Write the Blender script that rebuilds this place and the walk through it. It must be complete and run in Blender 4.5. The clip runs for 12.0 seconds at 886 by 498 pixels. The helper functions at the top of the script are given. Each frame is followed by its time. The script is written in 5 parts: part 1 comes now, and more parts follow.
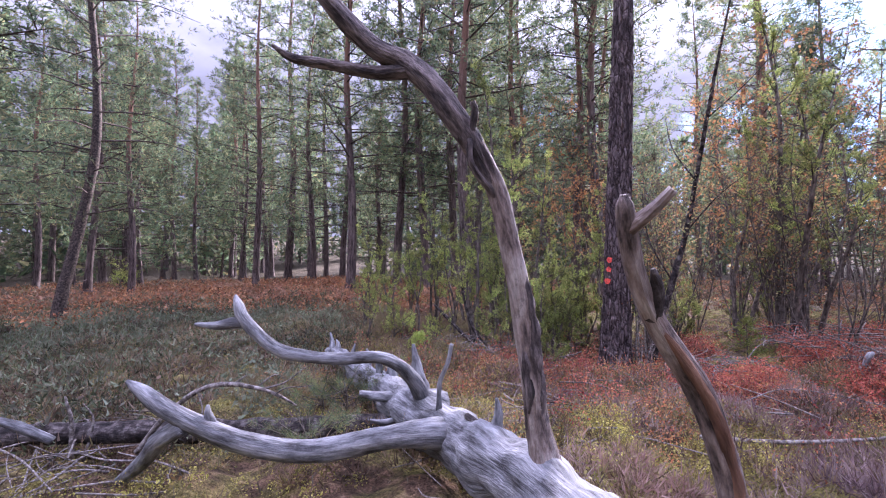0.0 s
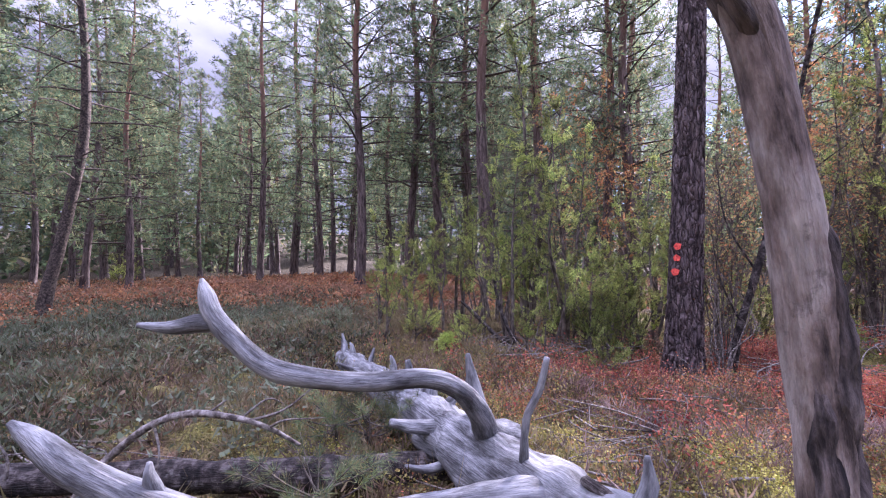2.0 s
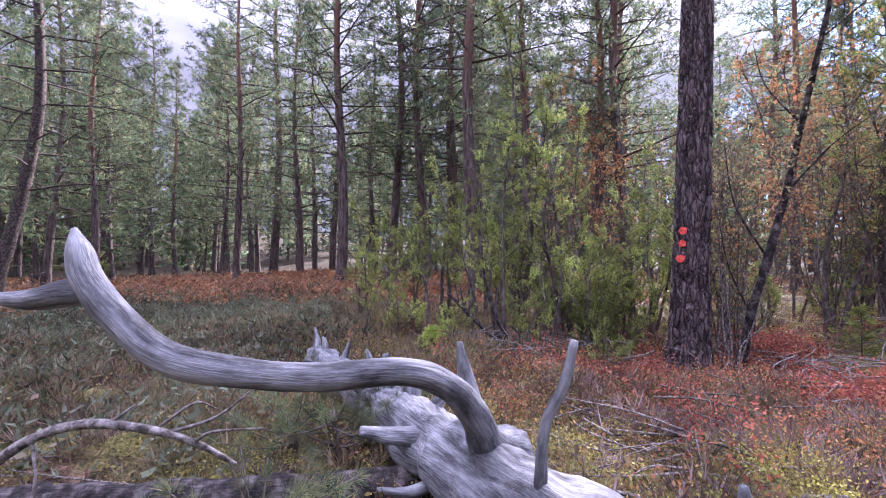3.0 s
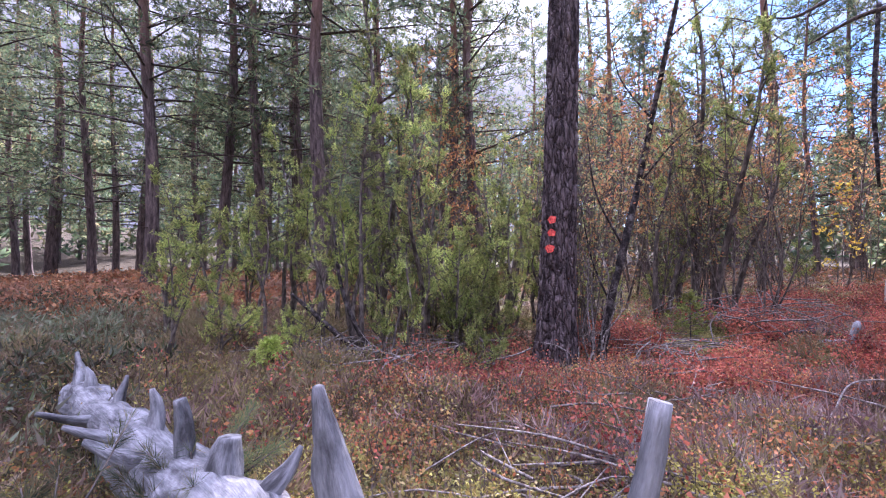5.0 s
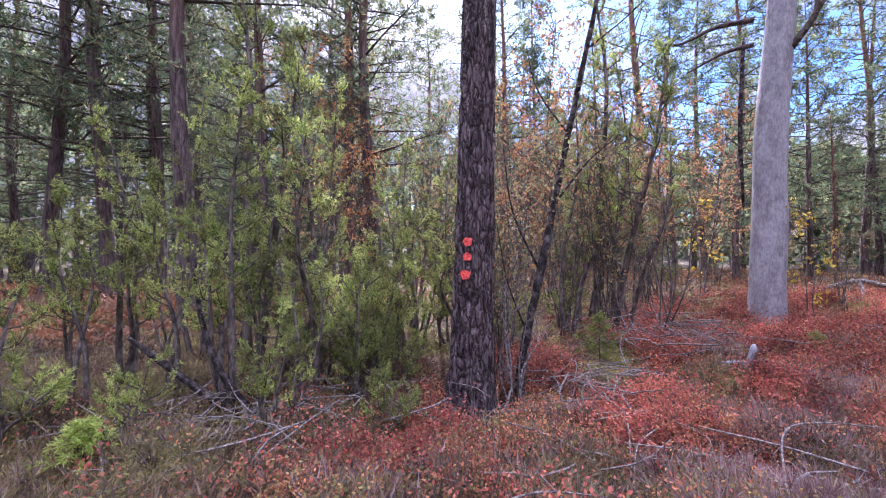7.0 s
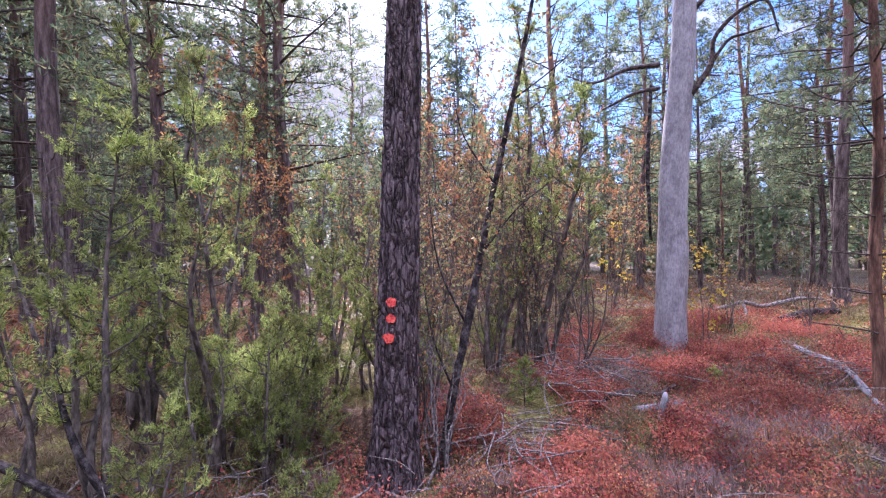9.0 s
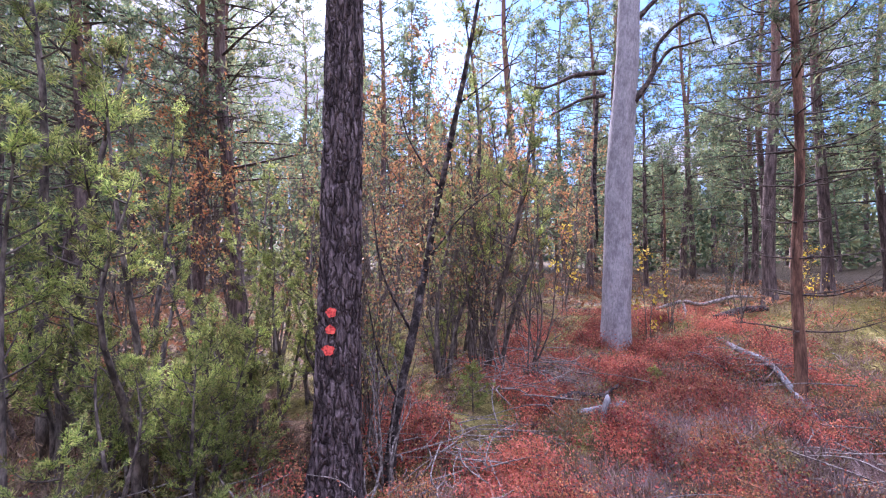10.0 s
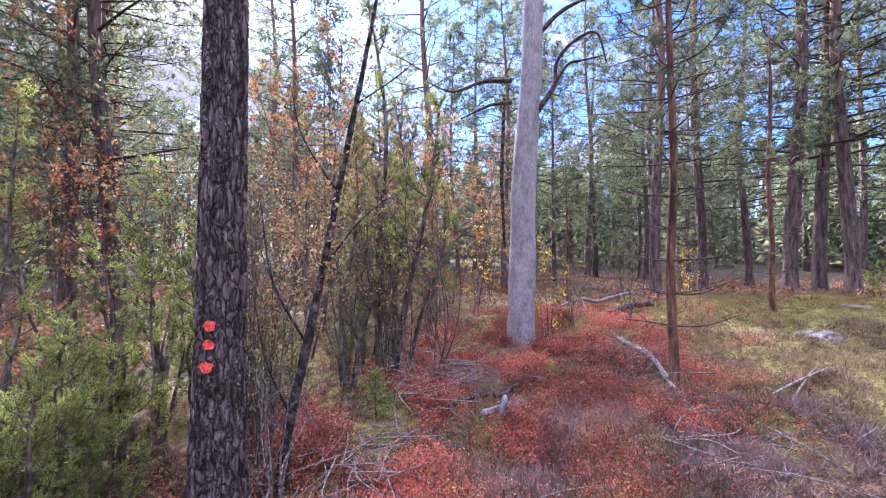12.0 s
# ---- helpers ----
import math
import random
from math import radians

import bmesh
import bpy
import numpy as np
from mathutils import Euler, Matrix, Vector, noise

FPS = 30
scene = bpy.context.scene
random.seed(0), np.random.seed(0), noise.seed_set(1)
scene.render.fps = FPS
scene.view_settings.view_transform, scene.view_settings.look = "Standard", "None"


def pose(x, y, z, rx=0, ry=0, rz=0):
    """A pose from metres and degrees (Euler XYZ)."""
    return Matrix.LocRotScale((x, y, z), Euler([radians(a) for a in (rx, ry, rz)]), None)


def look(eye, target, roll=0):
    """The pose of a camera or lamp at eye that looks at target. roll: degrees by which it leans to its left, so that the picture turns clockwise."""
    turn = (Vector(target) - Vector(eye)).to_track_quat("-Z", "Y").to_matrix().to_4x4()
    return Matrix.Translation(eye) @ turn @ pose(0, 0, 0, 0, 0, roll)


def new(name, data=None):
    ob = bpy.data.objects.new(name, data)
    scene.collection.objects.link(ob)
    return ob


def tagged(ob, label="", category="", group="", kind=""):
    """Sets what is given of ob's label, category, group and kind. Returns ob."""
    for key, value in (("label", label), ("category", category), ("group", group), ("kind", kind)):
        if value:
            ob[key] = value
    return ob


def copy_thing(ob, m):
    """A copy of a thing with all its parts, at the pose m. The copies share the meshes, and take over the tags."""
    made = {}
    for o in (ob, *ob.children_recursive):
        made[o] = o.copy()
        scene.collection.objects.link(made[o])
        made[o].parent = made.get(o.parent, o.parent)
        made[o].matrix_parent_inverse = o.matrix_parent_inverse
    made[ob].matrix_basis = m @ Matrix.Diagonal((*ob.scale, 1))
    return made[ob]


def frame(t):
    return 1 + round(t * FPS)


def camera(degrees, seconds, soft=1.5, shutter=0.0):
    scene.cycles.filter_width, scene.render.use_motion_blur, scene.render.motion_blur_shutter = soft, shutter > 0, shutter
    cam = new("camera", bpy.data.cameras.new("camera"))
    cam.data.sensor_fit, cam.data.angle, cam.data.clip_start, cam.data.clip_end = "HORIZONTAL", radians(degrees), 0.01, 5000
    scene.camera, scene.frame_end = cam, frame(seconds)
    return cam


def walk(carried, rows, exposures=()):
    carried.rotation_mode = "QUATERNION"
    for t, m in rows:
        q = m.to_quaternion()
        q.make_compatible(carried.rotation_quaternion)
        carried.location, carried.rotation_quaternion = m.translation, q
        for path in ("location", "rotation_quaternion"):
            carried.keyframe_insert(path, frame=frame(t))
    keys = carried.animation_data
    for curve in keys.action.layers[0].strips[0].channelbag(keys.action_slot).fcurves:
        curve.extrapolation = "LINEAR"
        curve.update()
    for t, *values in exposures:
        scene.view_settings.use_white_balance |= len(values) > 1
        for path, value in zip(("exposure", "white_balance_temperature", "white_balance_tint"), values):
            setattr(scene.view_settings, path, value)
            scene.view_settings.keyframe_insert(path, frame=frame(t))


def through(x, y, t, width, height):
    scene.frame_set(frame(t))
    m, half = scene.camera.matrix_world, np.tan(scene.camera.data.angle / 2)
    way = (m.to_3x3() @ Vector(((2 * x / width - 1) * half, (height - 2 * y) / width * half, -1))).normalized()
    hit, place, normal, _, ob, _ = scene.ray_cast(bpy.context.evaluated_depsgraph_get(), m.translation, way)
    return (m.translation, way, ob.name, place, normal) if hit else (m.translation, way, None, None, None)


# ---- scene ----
cam = camera(91.9, 12.0, soft=1.1)
METRES, EYE, TILT, LEAN, TURN = 4.4, 1.45, 1.5, 0.0, 0.0
ROWS = [
    (0.0, 0.0, 0.0, 0.0, 0.0, 0.0, -0.0),
    (0.5, -0.0149, 0.0575, -0.0158, 0.21, 0.0, 0.01),
    (1.0, -0.0367, 0.1129, -0.0266, 0.41, -0.07, 0.03),
    (1.5, -0.0593, 0.1714, -0.0258, 0.68, -0.19, 0.03),
    (2.0, -0.0754, 0.2318, -0.0377, 0.78, -0.24, 0.05),
    (2.5, -0.077, 0.2925, -0.0579, 0.77, -0.23, 0.03),
    (4.5, -0.0767, 0.4915, -0.1096, -17.25, -0.32, -0.1),
    (5.0, -0.0715, 0.5429, -0.1005, -21.37, -0.35, -0.17),
    (5.5, -0.0624, 0.5796, -0.0952, -26.29, -0.31, -0.2),
    (6.0, -0.0471, 0.6155, -0.0979, -29.94, -0.38, -0.25),
    (6.5, -0.0317, 0.6576, -0.0813, -32.44, -0.43, -0.27),
    (7.0, -0.0215, 0.7001, -0.0431, -35.58, -0.54, -0.29),
    (7.5, -0.016, 0.7337, 0.0019, -39.83, -0.59, -0.34),
    (9.5, 0.0339, 0.7457, 0.0897, -47.77, -0.8, -0.32),
    (10.0, 0.0535, 0.7372, 0.0963, -51.07, -0.87, -0.29),
    (10.5, 0.0698, 0.7314, 0.1003, -54.04, -0.85, -0.26),
    (11.0, 0.0809, 0.7235, 0.1047, -56.61, -0.89, -0.31),
    (11.5, 0.0916, 0.7122, 0.1088, -58.94, -0.94, -0.4),
    (12.0, 0.0965, 0.7041, 0.1124, -61.31, -1.08, -0.46),
]
walk(cam, [(t, pose(0, 0, EYE, TILT, LEAN, TURN) @ pose(METRES * x, METRES * y, METRES * z, 90 + pitch, roll, yaw)) for t, x, y, z, yaw, pitch, roll in ROWS], [(0.0, 2.15, 5500, 32), (12.0, 2.4, 5500, 32)])

# ---- world, sun, exposure ----
SUN_AZ, SUN_EL = radians(31.5), radians(28.5)


def node(nt, kind, inputs=None, **props):
    n = nt.nodes.new(kind)
    for k, v in props.items():
        setattr(n, k, v)
    for k, v in (inputs or {}).items():
        if isinstance(v, bpy.types.NodeSocket):
            nt.links.new(v, n.inputs[k])
        else:
            n.inputs[k].default_value = v
    return n


def rgb(c):
    return (c[0], c[1], c[2], 1.0)


def ramp(nt, fac, stops):
    n = node(nt, "ShaderNodeValToRGB", {0: fac})
    els = n.color_ramp.elements
    while len(els) < len(stops):
        els.new(0.5)
    for e, (p, c) in zip(els, stops):
        e.position, e.color = p, rgb(c)
    return n.outputs[0]


def mix(nt, fac, a, b, how="MIX"):
    n = nt.nodes.new("ShaderNodeMix")
    n.data_type, n.blend_type = "RGBA", how
    for i, v in ((0, fac), (6, a), (7, b)):
        if isinstance(v, bpy.types.NodeSocket):
            nt.links.new(v, n.inputs[i])
        else:
            n.inputs[i].default_value = v if i == 0 else rgb(v)
    return n.outputs[2]


def build_world():
    w = bpy.data.worlds.new("sky")
    scene.world = w
    w.use_nodes = True
    nt = w.node_tree
    nt.nodes.clear()
    sky = node(nt, "ShaderNodeTexSky", sky_type="NISHITA", sun_disc=False, sun_elevation=SUN_EL, sun_rotation=SUN_AZ)
    co = node(nt, "ShaderNodeTexCoord").outputs["Generated"]
    stretch = node(nt, "ShaderNodeMapping", {0: co, "Scale": (1.0, 1.0, 2.2), "Location": (0.3, 0.1, 0.0)}).outputs[0]
    n1 = node(nt, "ShaderNodeTexNoise", {"Vector": stretch, "Scale": 2.6, "Detail": 7.0, "Roughness": 0.6}).outputs["Fac"]
    sep = node(nt, "ShaderNodeSeparateXYZ", {0: co})
    # broken cloud, thick in the north, open blue in the east
    lean = node(nt, "ShaderNodeMath", {0: sep.outputs[0], 1: -0.30, 2: 0.22}, operation="MULTIPLY_ADD").outputs[0]
    fac = node(nt, "ShaderNodeMath", {0: n1, 1: lean}, operation="ADD").outputs[0]
    cover = ramp(nt, fac, [(0.44, (0, 0, 0)), (0.62, (1, 1, 1))])
    base = mix(nt, 1.0, sky.outputs[0], (0.034, 0.054, 0.086), "MULTIPLY")
    cloud = ramp(nt, n1, [(0.3, (0.085, 0.086, 0.105)), (0.7, (0.185, 0.183, 0.205))])
    # overcast is about 3x brighter overhead; pushed to 8x here to light the ground
    zen = node(nt, "ShaderNodeMapRange", {0: sep.outputs[2], 1: 0.35, 2: 1.0, 3: 1.0, 4: 8.0}).outputs[0]
    cloud = mix(nt, 1.0, cloud, node(nt, "ShaderNodeCombineXYZ", {0: zen, 1: zen, 2: zen}).outputs[0], "MULTIPLY")
    col = mix(nt, cover, base, cloud)
    bg = node(nt, "ShaderNodeBackground", {0: col, 1: 1.0})
    nt.links.new(bg.outputs[0], node(nt, "ShaderNodeOutputWorld").inputs[0])


build_world()
sun = new("sun", bpy.data.lights.new("sun", "SUN"))
sun.data.energy, sun.data.angle, sun.data.color = 5.0, radians(3.0), (1.0, 0.91, 0.80)
SUN_DIR = Vector((math.sin(SUN_AZ) * math.cos(SUN_EL), math.cos(SUN_AZ) * math.cos(SUN_EL), math.sin(SUN_EL)))
sun.matrix_world = look(SUN_DIR * 60, (0, 0, 0))


# ---- materials ----
def material(name):
    m = bpy.data.materials.new(name)
    m.use_nodes = True
    nt = m.node_tree
    nt.nodes.clear()
    return m, nt


def finish(nt, surface, bump=None):
    nt.links.new(surface, node(nt, "ShaderNodeOutputMaterial").inputs[0])


def bark_material(name, dark, mid, light, stretch=(9, 9, 1.6), grain=(60, 60, 12), bump=0.6, rough=0.9, lichen=None, upper=None, upper_z=(5, 8), limb=True, cracks=None):
    """Furrowed or weathered wood: long streaks, fine grain, patches of lichen."""
    m, nt = material(name)
    co = node(nt, "ShaderNodeTexCoord").outputs["Object"]
    along = node(nt, "ShaderNodeAttribute", attribute_name="grain").outputs["Vector"] if limb else co
    a = node(nt, "ShaderNodeMapping", {0: along, "Scale": stretch}).outputs[0]
    b = node(nt, "ShaderNodeMapping", {0: along, "Scale": grain}).outputs[0]
    n1 = node(nt, "ShaderNodeTexNoise", {"Vector": a, "Scale": 1.5, "Detail": 6.0, "Roughness": 0.65}).outputs["Fac"]
    n2 = node(nt, "ShaderNodeTexNoise", {"Vector": b, "Scale": 1.0, "Detail": 4.0, "Roughness": 0.6}).outputs["Fac"]
    c1 = ramp(nt, n1, [(0.38, dark), (0.5, mid), (0.63, light)])
    c2 = ramp(nt, n2, [(0.3, (0.55, 0.55, 0.55)), (0.65, (1.15, 1.12, 1.1))])
    col = mix(nt, 0.8, c1, c2, "MULTIPLY")
    if cracks:
        w1 = node(nt, "ShaderNodeTexNoise", {"Vector": co, "Scale": 9.0, "Detail": 3.0}).outputs["Color"]
        wv = mix(nt, 0.10, co, w1, "ADD")
        cv = node(nt, "ShaderNodeMapping", {0: wv, "Scale": cracks}).outputs[0]
        edge = node(nt, "ShaderNodeTexVoronoi", {"Vector": cv, "Scale": 1.0}, feature="DISTANCE_TO_EDGE").outputs[0]
        plate = ramp(nt, edge, [(0.0, (0.28, 0.25, 0.25)), (0.13, (1.0, 1.0, 1.0))])
        col = mix(nt, 1.0, col, plate, "MULTIPLY")
        n1 = node(nt, "ShaderNodeMath", {0: n1, 1: node(nt, "ShaderNodeMapRange", {0: edge, 1: 0.0, 2: 0.2, 3: 0.0, 4: 1.6}).outputs[0]}, operation="ADD").outputs[0]
    if upper:
        z = node(nt, "ShaderNodeSeparateXYZ", {0: co}).outputs[2]
        f = node(nt, "ShaderNodeMapRange", {0: z, 1: upper_z[0], 2: upper_z[1]}).outputs[0]
        col = mix(nt, f, col, mix(nt, 0.7, upper, c2, "MULTIPLY"))
    if lichen:
        n3 = node(nt, "ShaderNodeTexNoise", {"Vector": co, "Scale": 14.0, "Detail": 5.0, "Roughness": 0.7}).outputs["Fac"]
        col = mix(nt, ramp(nt, n3, [(0.58, (0, 0, 0)), (0.68, (0.7, 0.7, 0.7))]), col, lichen)
    h = node(nt, "ShaderNodeMath", {0: n1, 1: n2}, operation="ADD").outputs[0]
    bm = node(nt, "ShaderNodeBump", {"Height": h, "Strength": bump, "Distance": 0.02}).outputs[0]
    p = node(nt, "ShaderNodeBsdfPrincipled", {"Base Color": col, "Roughness": rough, "Normal": bm, "Specular IOR Level": 0.25})
    finish(nt, p.outputs[0])
    return m


def leaf_material(name, cols, through=0.35, rough=0.55, patch=None, patch_scale=0.6, gloss=0.12):
    """Leaves and needles: each piece its own shade, slow drift over the plan, light shining through."""
    m, nt = material(name)
    r = node(nt, "ShaderNodeNewGeometry").outputs["Random Per Island"]
    n = len(cols)
    col = ramp(nt, r, [(i / max(1, n - 1), c) for i, c in enumerate(cols)])
    geo = node(nt, "ShaderNodeNewGeometry").outputs["Position"]
    slow = node(nt, "ShaderNodeTexNoise", {"Vector": geo, "Scale": patch_scale, "Detail": 3.0}).outputs["Fac"]
    col = mix(nt, 0.75, col, ramp(nt, slow, [(0.34, (0.42, 0.42, 0.42)), (0.66, (1.4, 1.35, 1.3))]), "MULTIPLY")
    each = node(nt, "ShaderNodeTexNoise", {"Vector": geo, "Scale": patch_scale * 4.5, "Detail": 2.0}).outputs["Color"]
    hue = ramp(nt, each, [(0.36, (0.40, 0.30, 0.35)), (0.5, (1.0, 1.0, 1.0)), (0.64, (1.4, 1.5, 1.3))])
    col = mix(nt, 0.8, col, hue, "MULTIPLY")
    if patch:
        col = mix(nt, ramp(nt, slow, [(0.5, (0, 0, 0)), (0.64, (0.8, 0.8, 0.8))]), col, patch)
    p = node(nt, "ShaderNodeBsdfPrincipled", {"Base Color": col, "Roughness": rough, "Specular IOR Level": gloss})
    t = node(nt, "ShaderNodeBsdfTranslucent", {0: col})
    s = node(nt, "ShaderNodeMixShader", {0: through, 1: p.outputs[0], 2: t.outputs[0]})
    finish(nt, s.outputs[0])
    return m


def ground_material():
    m, nt = material("forest_floor")
    co = node(nt, "ShaderNodeTexCoord").outputs["Object"]

    def noise_at(scale, detail=5.0, rough=0.6):
        return node(nt, "ShaderNodeTexNoise", {"Vector": co, "Scale": scale, "Detail": detail, "Roughness": rough}).outputs["Fac"]

    big, mid, small, fine = noise_at(0.35), noise_at(1.6), noise_at(9.0), noise_at(60.0)
    litter = ramp(nt, small, [(0.3, (0.04, 0.028, 0.02)), (0.5, (0.13, 0.083, 0.055)), (0.7, (0.32, 0.20, 0.13))])
    moss = ramp(nt, small, [(0.3, (0.10, 0.09, 0.035)), (0.55, (0.25, 0.22, 0.075)), (0.75, (0.40, 0.34, 0.15))])
    pale = ramp(nt, small, [(0.35, (0.22, 0.20, 0.16)), (0.65, (0.48, 0.46, 0.38))])
    sep = node(nt, "ShaderNodeSeparateXYZ", {0: co})
    # the open mossy rock in the east
    dx = node(nt, "ShaderNodeMath", {0: sep.outputs[0], 1: 11.0}, operation="SUBTRACT").outputs[0]
    dy = node(nt, "ShaderNodeMath", {0: sep.outputs[1], 1: 0.6}, operation="SUBTRACT").outputs[0]
    v = node(nt, "ShaderNodeCombineXYZ", {0: dx, 1: dy}).outputs[0]
    far = node(nt, "ShaderNodeVectorMath", {0: v}, operation="LENGTH").outputs["Value"]
    east = node(nt, "ShaderNodeMapRange", {0: far, 1: 5.5, 2: 3.0, 3: 0.0, 4: 0.17}).outputs[0]
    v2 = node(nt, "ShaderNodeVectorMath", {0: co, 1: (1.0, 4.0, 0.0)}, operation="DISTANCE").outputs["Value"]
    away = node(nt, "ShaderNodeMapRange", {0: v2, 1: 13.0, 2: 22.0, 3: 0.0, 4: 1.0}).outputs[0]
    shift = node(nt, "ShaderNodeMath", {0: away, 1: -0.25, 2: east}, operation="MULTIPLY_ADD").outputs[0]
    mm = node(nt, "ShaderNodeMath", {0: mid, 1: shift}, operation="ADD").outputs[0]
    col = mix(nt, ramp(nt, mm, [(0.46, (0, 0, 0)), (0.58, (1, 1, 1))]), litter, moss)
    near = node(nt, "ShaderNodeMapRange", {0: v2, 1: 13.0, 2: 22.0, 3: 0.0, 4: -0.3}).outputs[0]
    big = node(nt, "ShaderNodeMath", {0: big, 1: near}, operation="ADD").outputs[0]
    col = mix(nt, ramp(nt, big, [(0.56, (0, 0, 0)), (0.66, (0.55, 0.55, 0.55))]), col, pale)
    # shade put into the colour: floor dims from 14 to 26 m away
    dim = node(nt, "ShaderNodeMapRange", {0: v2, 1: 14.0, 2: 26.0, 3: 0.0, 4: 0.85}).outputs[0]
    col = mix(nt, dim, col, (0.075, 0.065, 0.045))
    col = mix(nt, 0.85, col, ramp(nt, fine, [(0.34, (0.3, 0.3, 0.3)), (0.66, (1.5, 1.5, 1.5))]), "MULTIPLY")
    h = node(nt, "ShaderNodeMath", {0: small, 1: fine}, operation="ADD").outputs[0]
    bm = node(nt, "ShaderNodeBump", {"Height": h, "Strength": 0.9, "Distance": 0.05}).outputs[0]
    p = node(nt, "ShaderNodeBsdfPrincipled", {"Base Color": col, "Roughness": 0.95, "Normal": bm, "Specular IOR Level": 0.1})
    finish(nt, p.outputs[0])
    return m


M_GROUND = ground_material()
M_PINE = bark_material("pine_bark", (0.075, 0.056, 0.06), (0.165, 0.128, 0.13), (0.29, 0.235, 0.235), stretch=(11, 11, 2.4), bump=1.0, lichen=(0.16, 0.135, 0.14), cracks=(17, 17, 4.2))
M_PINE_FAR = bark_material("pine_bark_upper_orange", (0.05, 0.038, 0.036), (0.125, 0.095, 0.09), (0.22, 0.175, 0.16), bump=0.7, upper=(0.21, 0.12, 0.085), upper_z=(6.0, 10.0))
M_BARKY = bark_material("dark_limb_bark", (0.030, 0.025, 0.026), (0.10, 0.082, 0.080), (0.24, 0.20, 0.195), stretch=(22, 22, 5), grain=(90, 90, 20), bump=0.9)
M_RED = bark_material("red_pine_bark", (0.05, 0.028, 0.020), (0.13, 0.07, 0.048), (0.26, 0.15, 0.10), bump=0.6)
M_GREY = bark_material("weathered_grey_wood", (0.065, 0.064, 0.068), (0.185, 0.188, 0.20), (0.33, 0.335, 0.35), stretch=(11, 11, 3.0), grain=(80, 80, 7), bump=0.55, rough=0.75, lichen=(0.15, 0.14, 0.15))
M_TAN = bark_material("half_bare_tan_wood", (0.04, 0.03, 0.028), (0.23, 0.18, 0.16), (0.44, 0.39, 0.36), stretch=(10, 10, 3.0), grain=(70, 70, 9), bump=0.9, rough=0.8, lichen=(0.08, 0.065, 0.06))
M_SNAG = bark_material("dead_standing_wood", (0.24, 0.23, 0.25), (0.33, 0.32, 0.34), (0.40, 0.39, 0.41), stretch=(4, 4, 2.4), grain=(40, 40, 14), bump=0.5, rough=0.85, lichen=(0.18, 0.17, 0.19))
M_STICK = bark_material("dead_twigs", (0.06, 0.05, 0.045), (0.19, 0.165, 0.15), (0.38, 0.35, 0.33), stretch=(20, 20, 20), bump=0.3)
M_DARK = bark_material("dark_rotten_bark", (0.012, 0.010, 0.010), (0.045, 0.036, 0.034), (0.15, 0.13, 0.125), stretch=(9, 9, 9), bump=0.9, lichen=(0.17, 0.16, 0.15))
M_TWIG = bark_material("shrub_bark", (0.045, 0.038, 0.034), (0.125, 0.105, 0.09), (0.25, 0.215, 0.185), stretch=(15, 15, 6), bump=0.4)
M_LIMB = bark_material("pine_limb_bark", (0.03, 0.024, 0.021), (0.08, 0.063, 0.054), (0.16, 0.125, 0.105), stretch=(15, 15, 15), bump=0.3)
M_ROCK = bark_material("lichen_covered_rock", (0.07, 0.068, 0.07), (0.18, 0.175, 0.175), (0.33, 0.32, 0.31), stretch=(5, 5, 5), grain=(50, 50, 50), bump=0.6, lichen=(0.15, 0.15, 0.05), limb=False)
M_NEEDLE = leaf_material("pine_needles", [(0.085, 0.13, 0.085), (0.14, 0.20, 0.115), (0.20, 0.255, 0.14), (0.30, 0.265, 0.135)], 0.55, patch_scale=0.35)
M_JUNIPER = leaf_material("juniper_needles", [(0.13, 0.19, 0.06), (0.26, 0.34, 0.10), (0.42, 0.48, 0.15), (0.60, 0.58, 0.22)], 0.55, patch_scale=0.9)
M_SHOOT = leaf_material("pine_shoot_needles", [(0.07, 0.13, 0.08), (0.14, 0.20, 0.11), (0.24, 0.27, 0.12), (0.34, 0.27, 0.13)], 0.35)
M_SPRUCE = leaf_material("spruce_needles", [(0.22, 0.30, 0.08), (0.40, 0.48, 0.13), (0.54, 0.60, 0.20)], 0.5)
M_BILBERRY = leaf_material("bilberry_autumn_leaves", [(0.20, 0.035, 0.045), (0.46, 0.10, 0.08), (0.70, 0.28, 0.18), (0.32, 0.07, 0.08), (0.60, 0.26, 0.12), (0.25, 0.12, 0.08), (0.54, 0.14, 0.11), (0.34, 0.21, 0.12)], 0.42, patch=(0.54, 0.18, 0.12), patch_scale=0.9)
M_ORANGE = leaf_material("faded_orange_undergrowth", [(0.24, 0.10, 0.05), (0.42, 0.19, 0.10), (0.50, 0.26, 0.14), (0.24, 0.17, 0.09)], 0.3, patch=(0.24, 0.15, 0.11), patch_scale=0.45)
M_LINGON = leaf_material("lingonberry_leaves", [(0.10, 0.11, 0.04), (0.21, 0.20, 0.07), (0.36, 0.29, 0.10), (0.32, 0.19, 0.09)], 0.3, patch=(0.24, 0.23, 0.08), patch_scale=1.3)
M_HEATHER = leaf_material("heather_sprigs", [(0.10, 0.075, 0.05), (0.22, 0.15, 0.105), (0.31, 0.21, 0.16), (0.18, 0.16, 0.07), (0.36, 0.27, 0.22)], 0.25, patch=(0.20, 0.18, 0.09), patch_scale=0.8)
M_MAUVE = leaf_material("mauve_heather_sprigs", [(0.15, 0.10, 0.10), (0.27, 0.19, 0.195), (0.37, 0.28, 0.285), (0.22, 0.15, 0.13), (0.44, 0.37, 0.37)], 0.25, patch=(0.25, 0.15, 0.13), patch_scale=1.2)
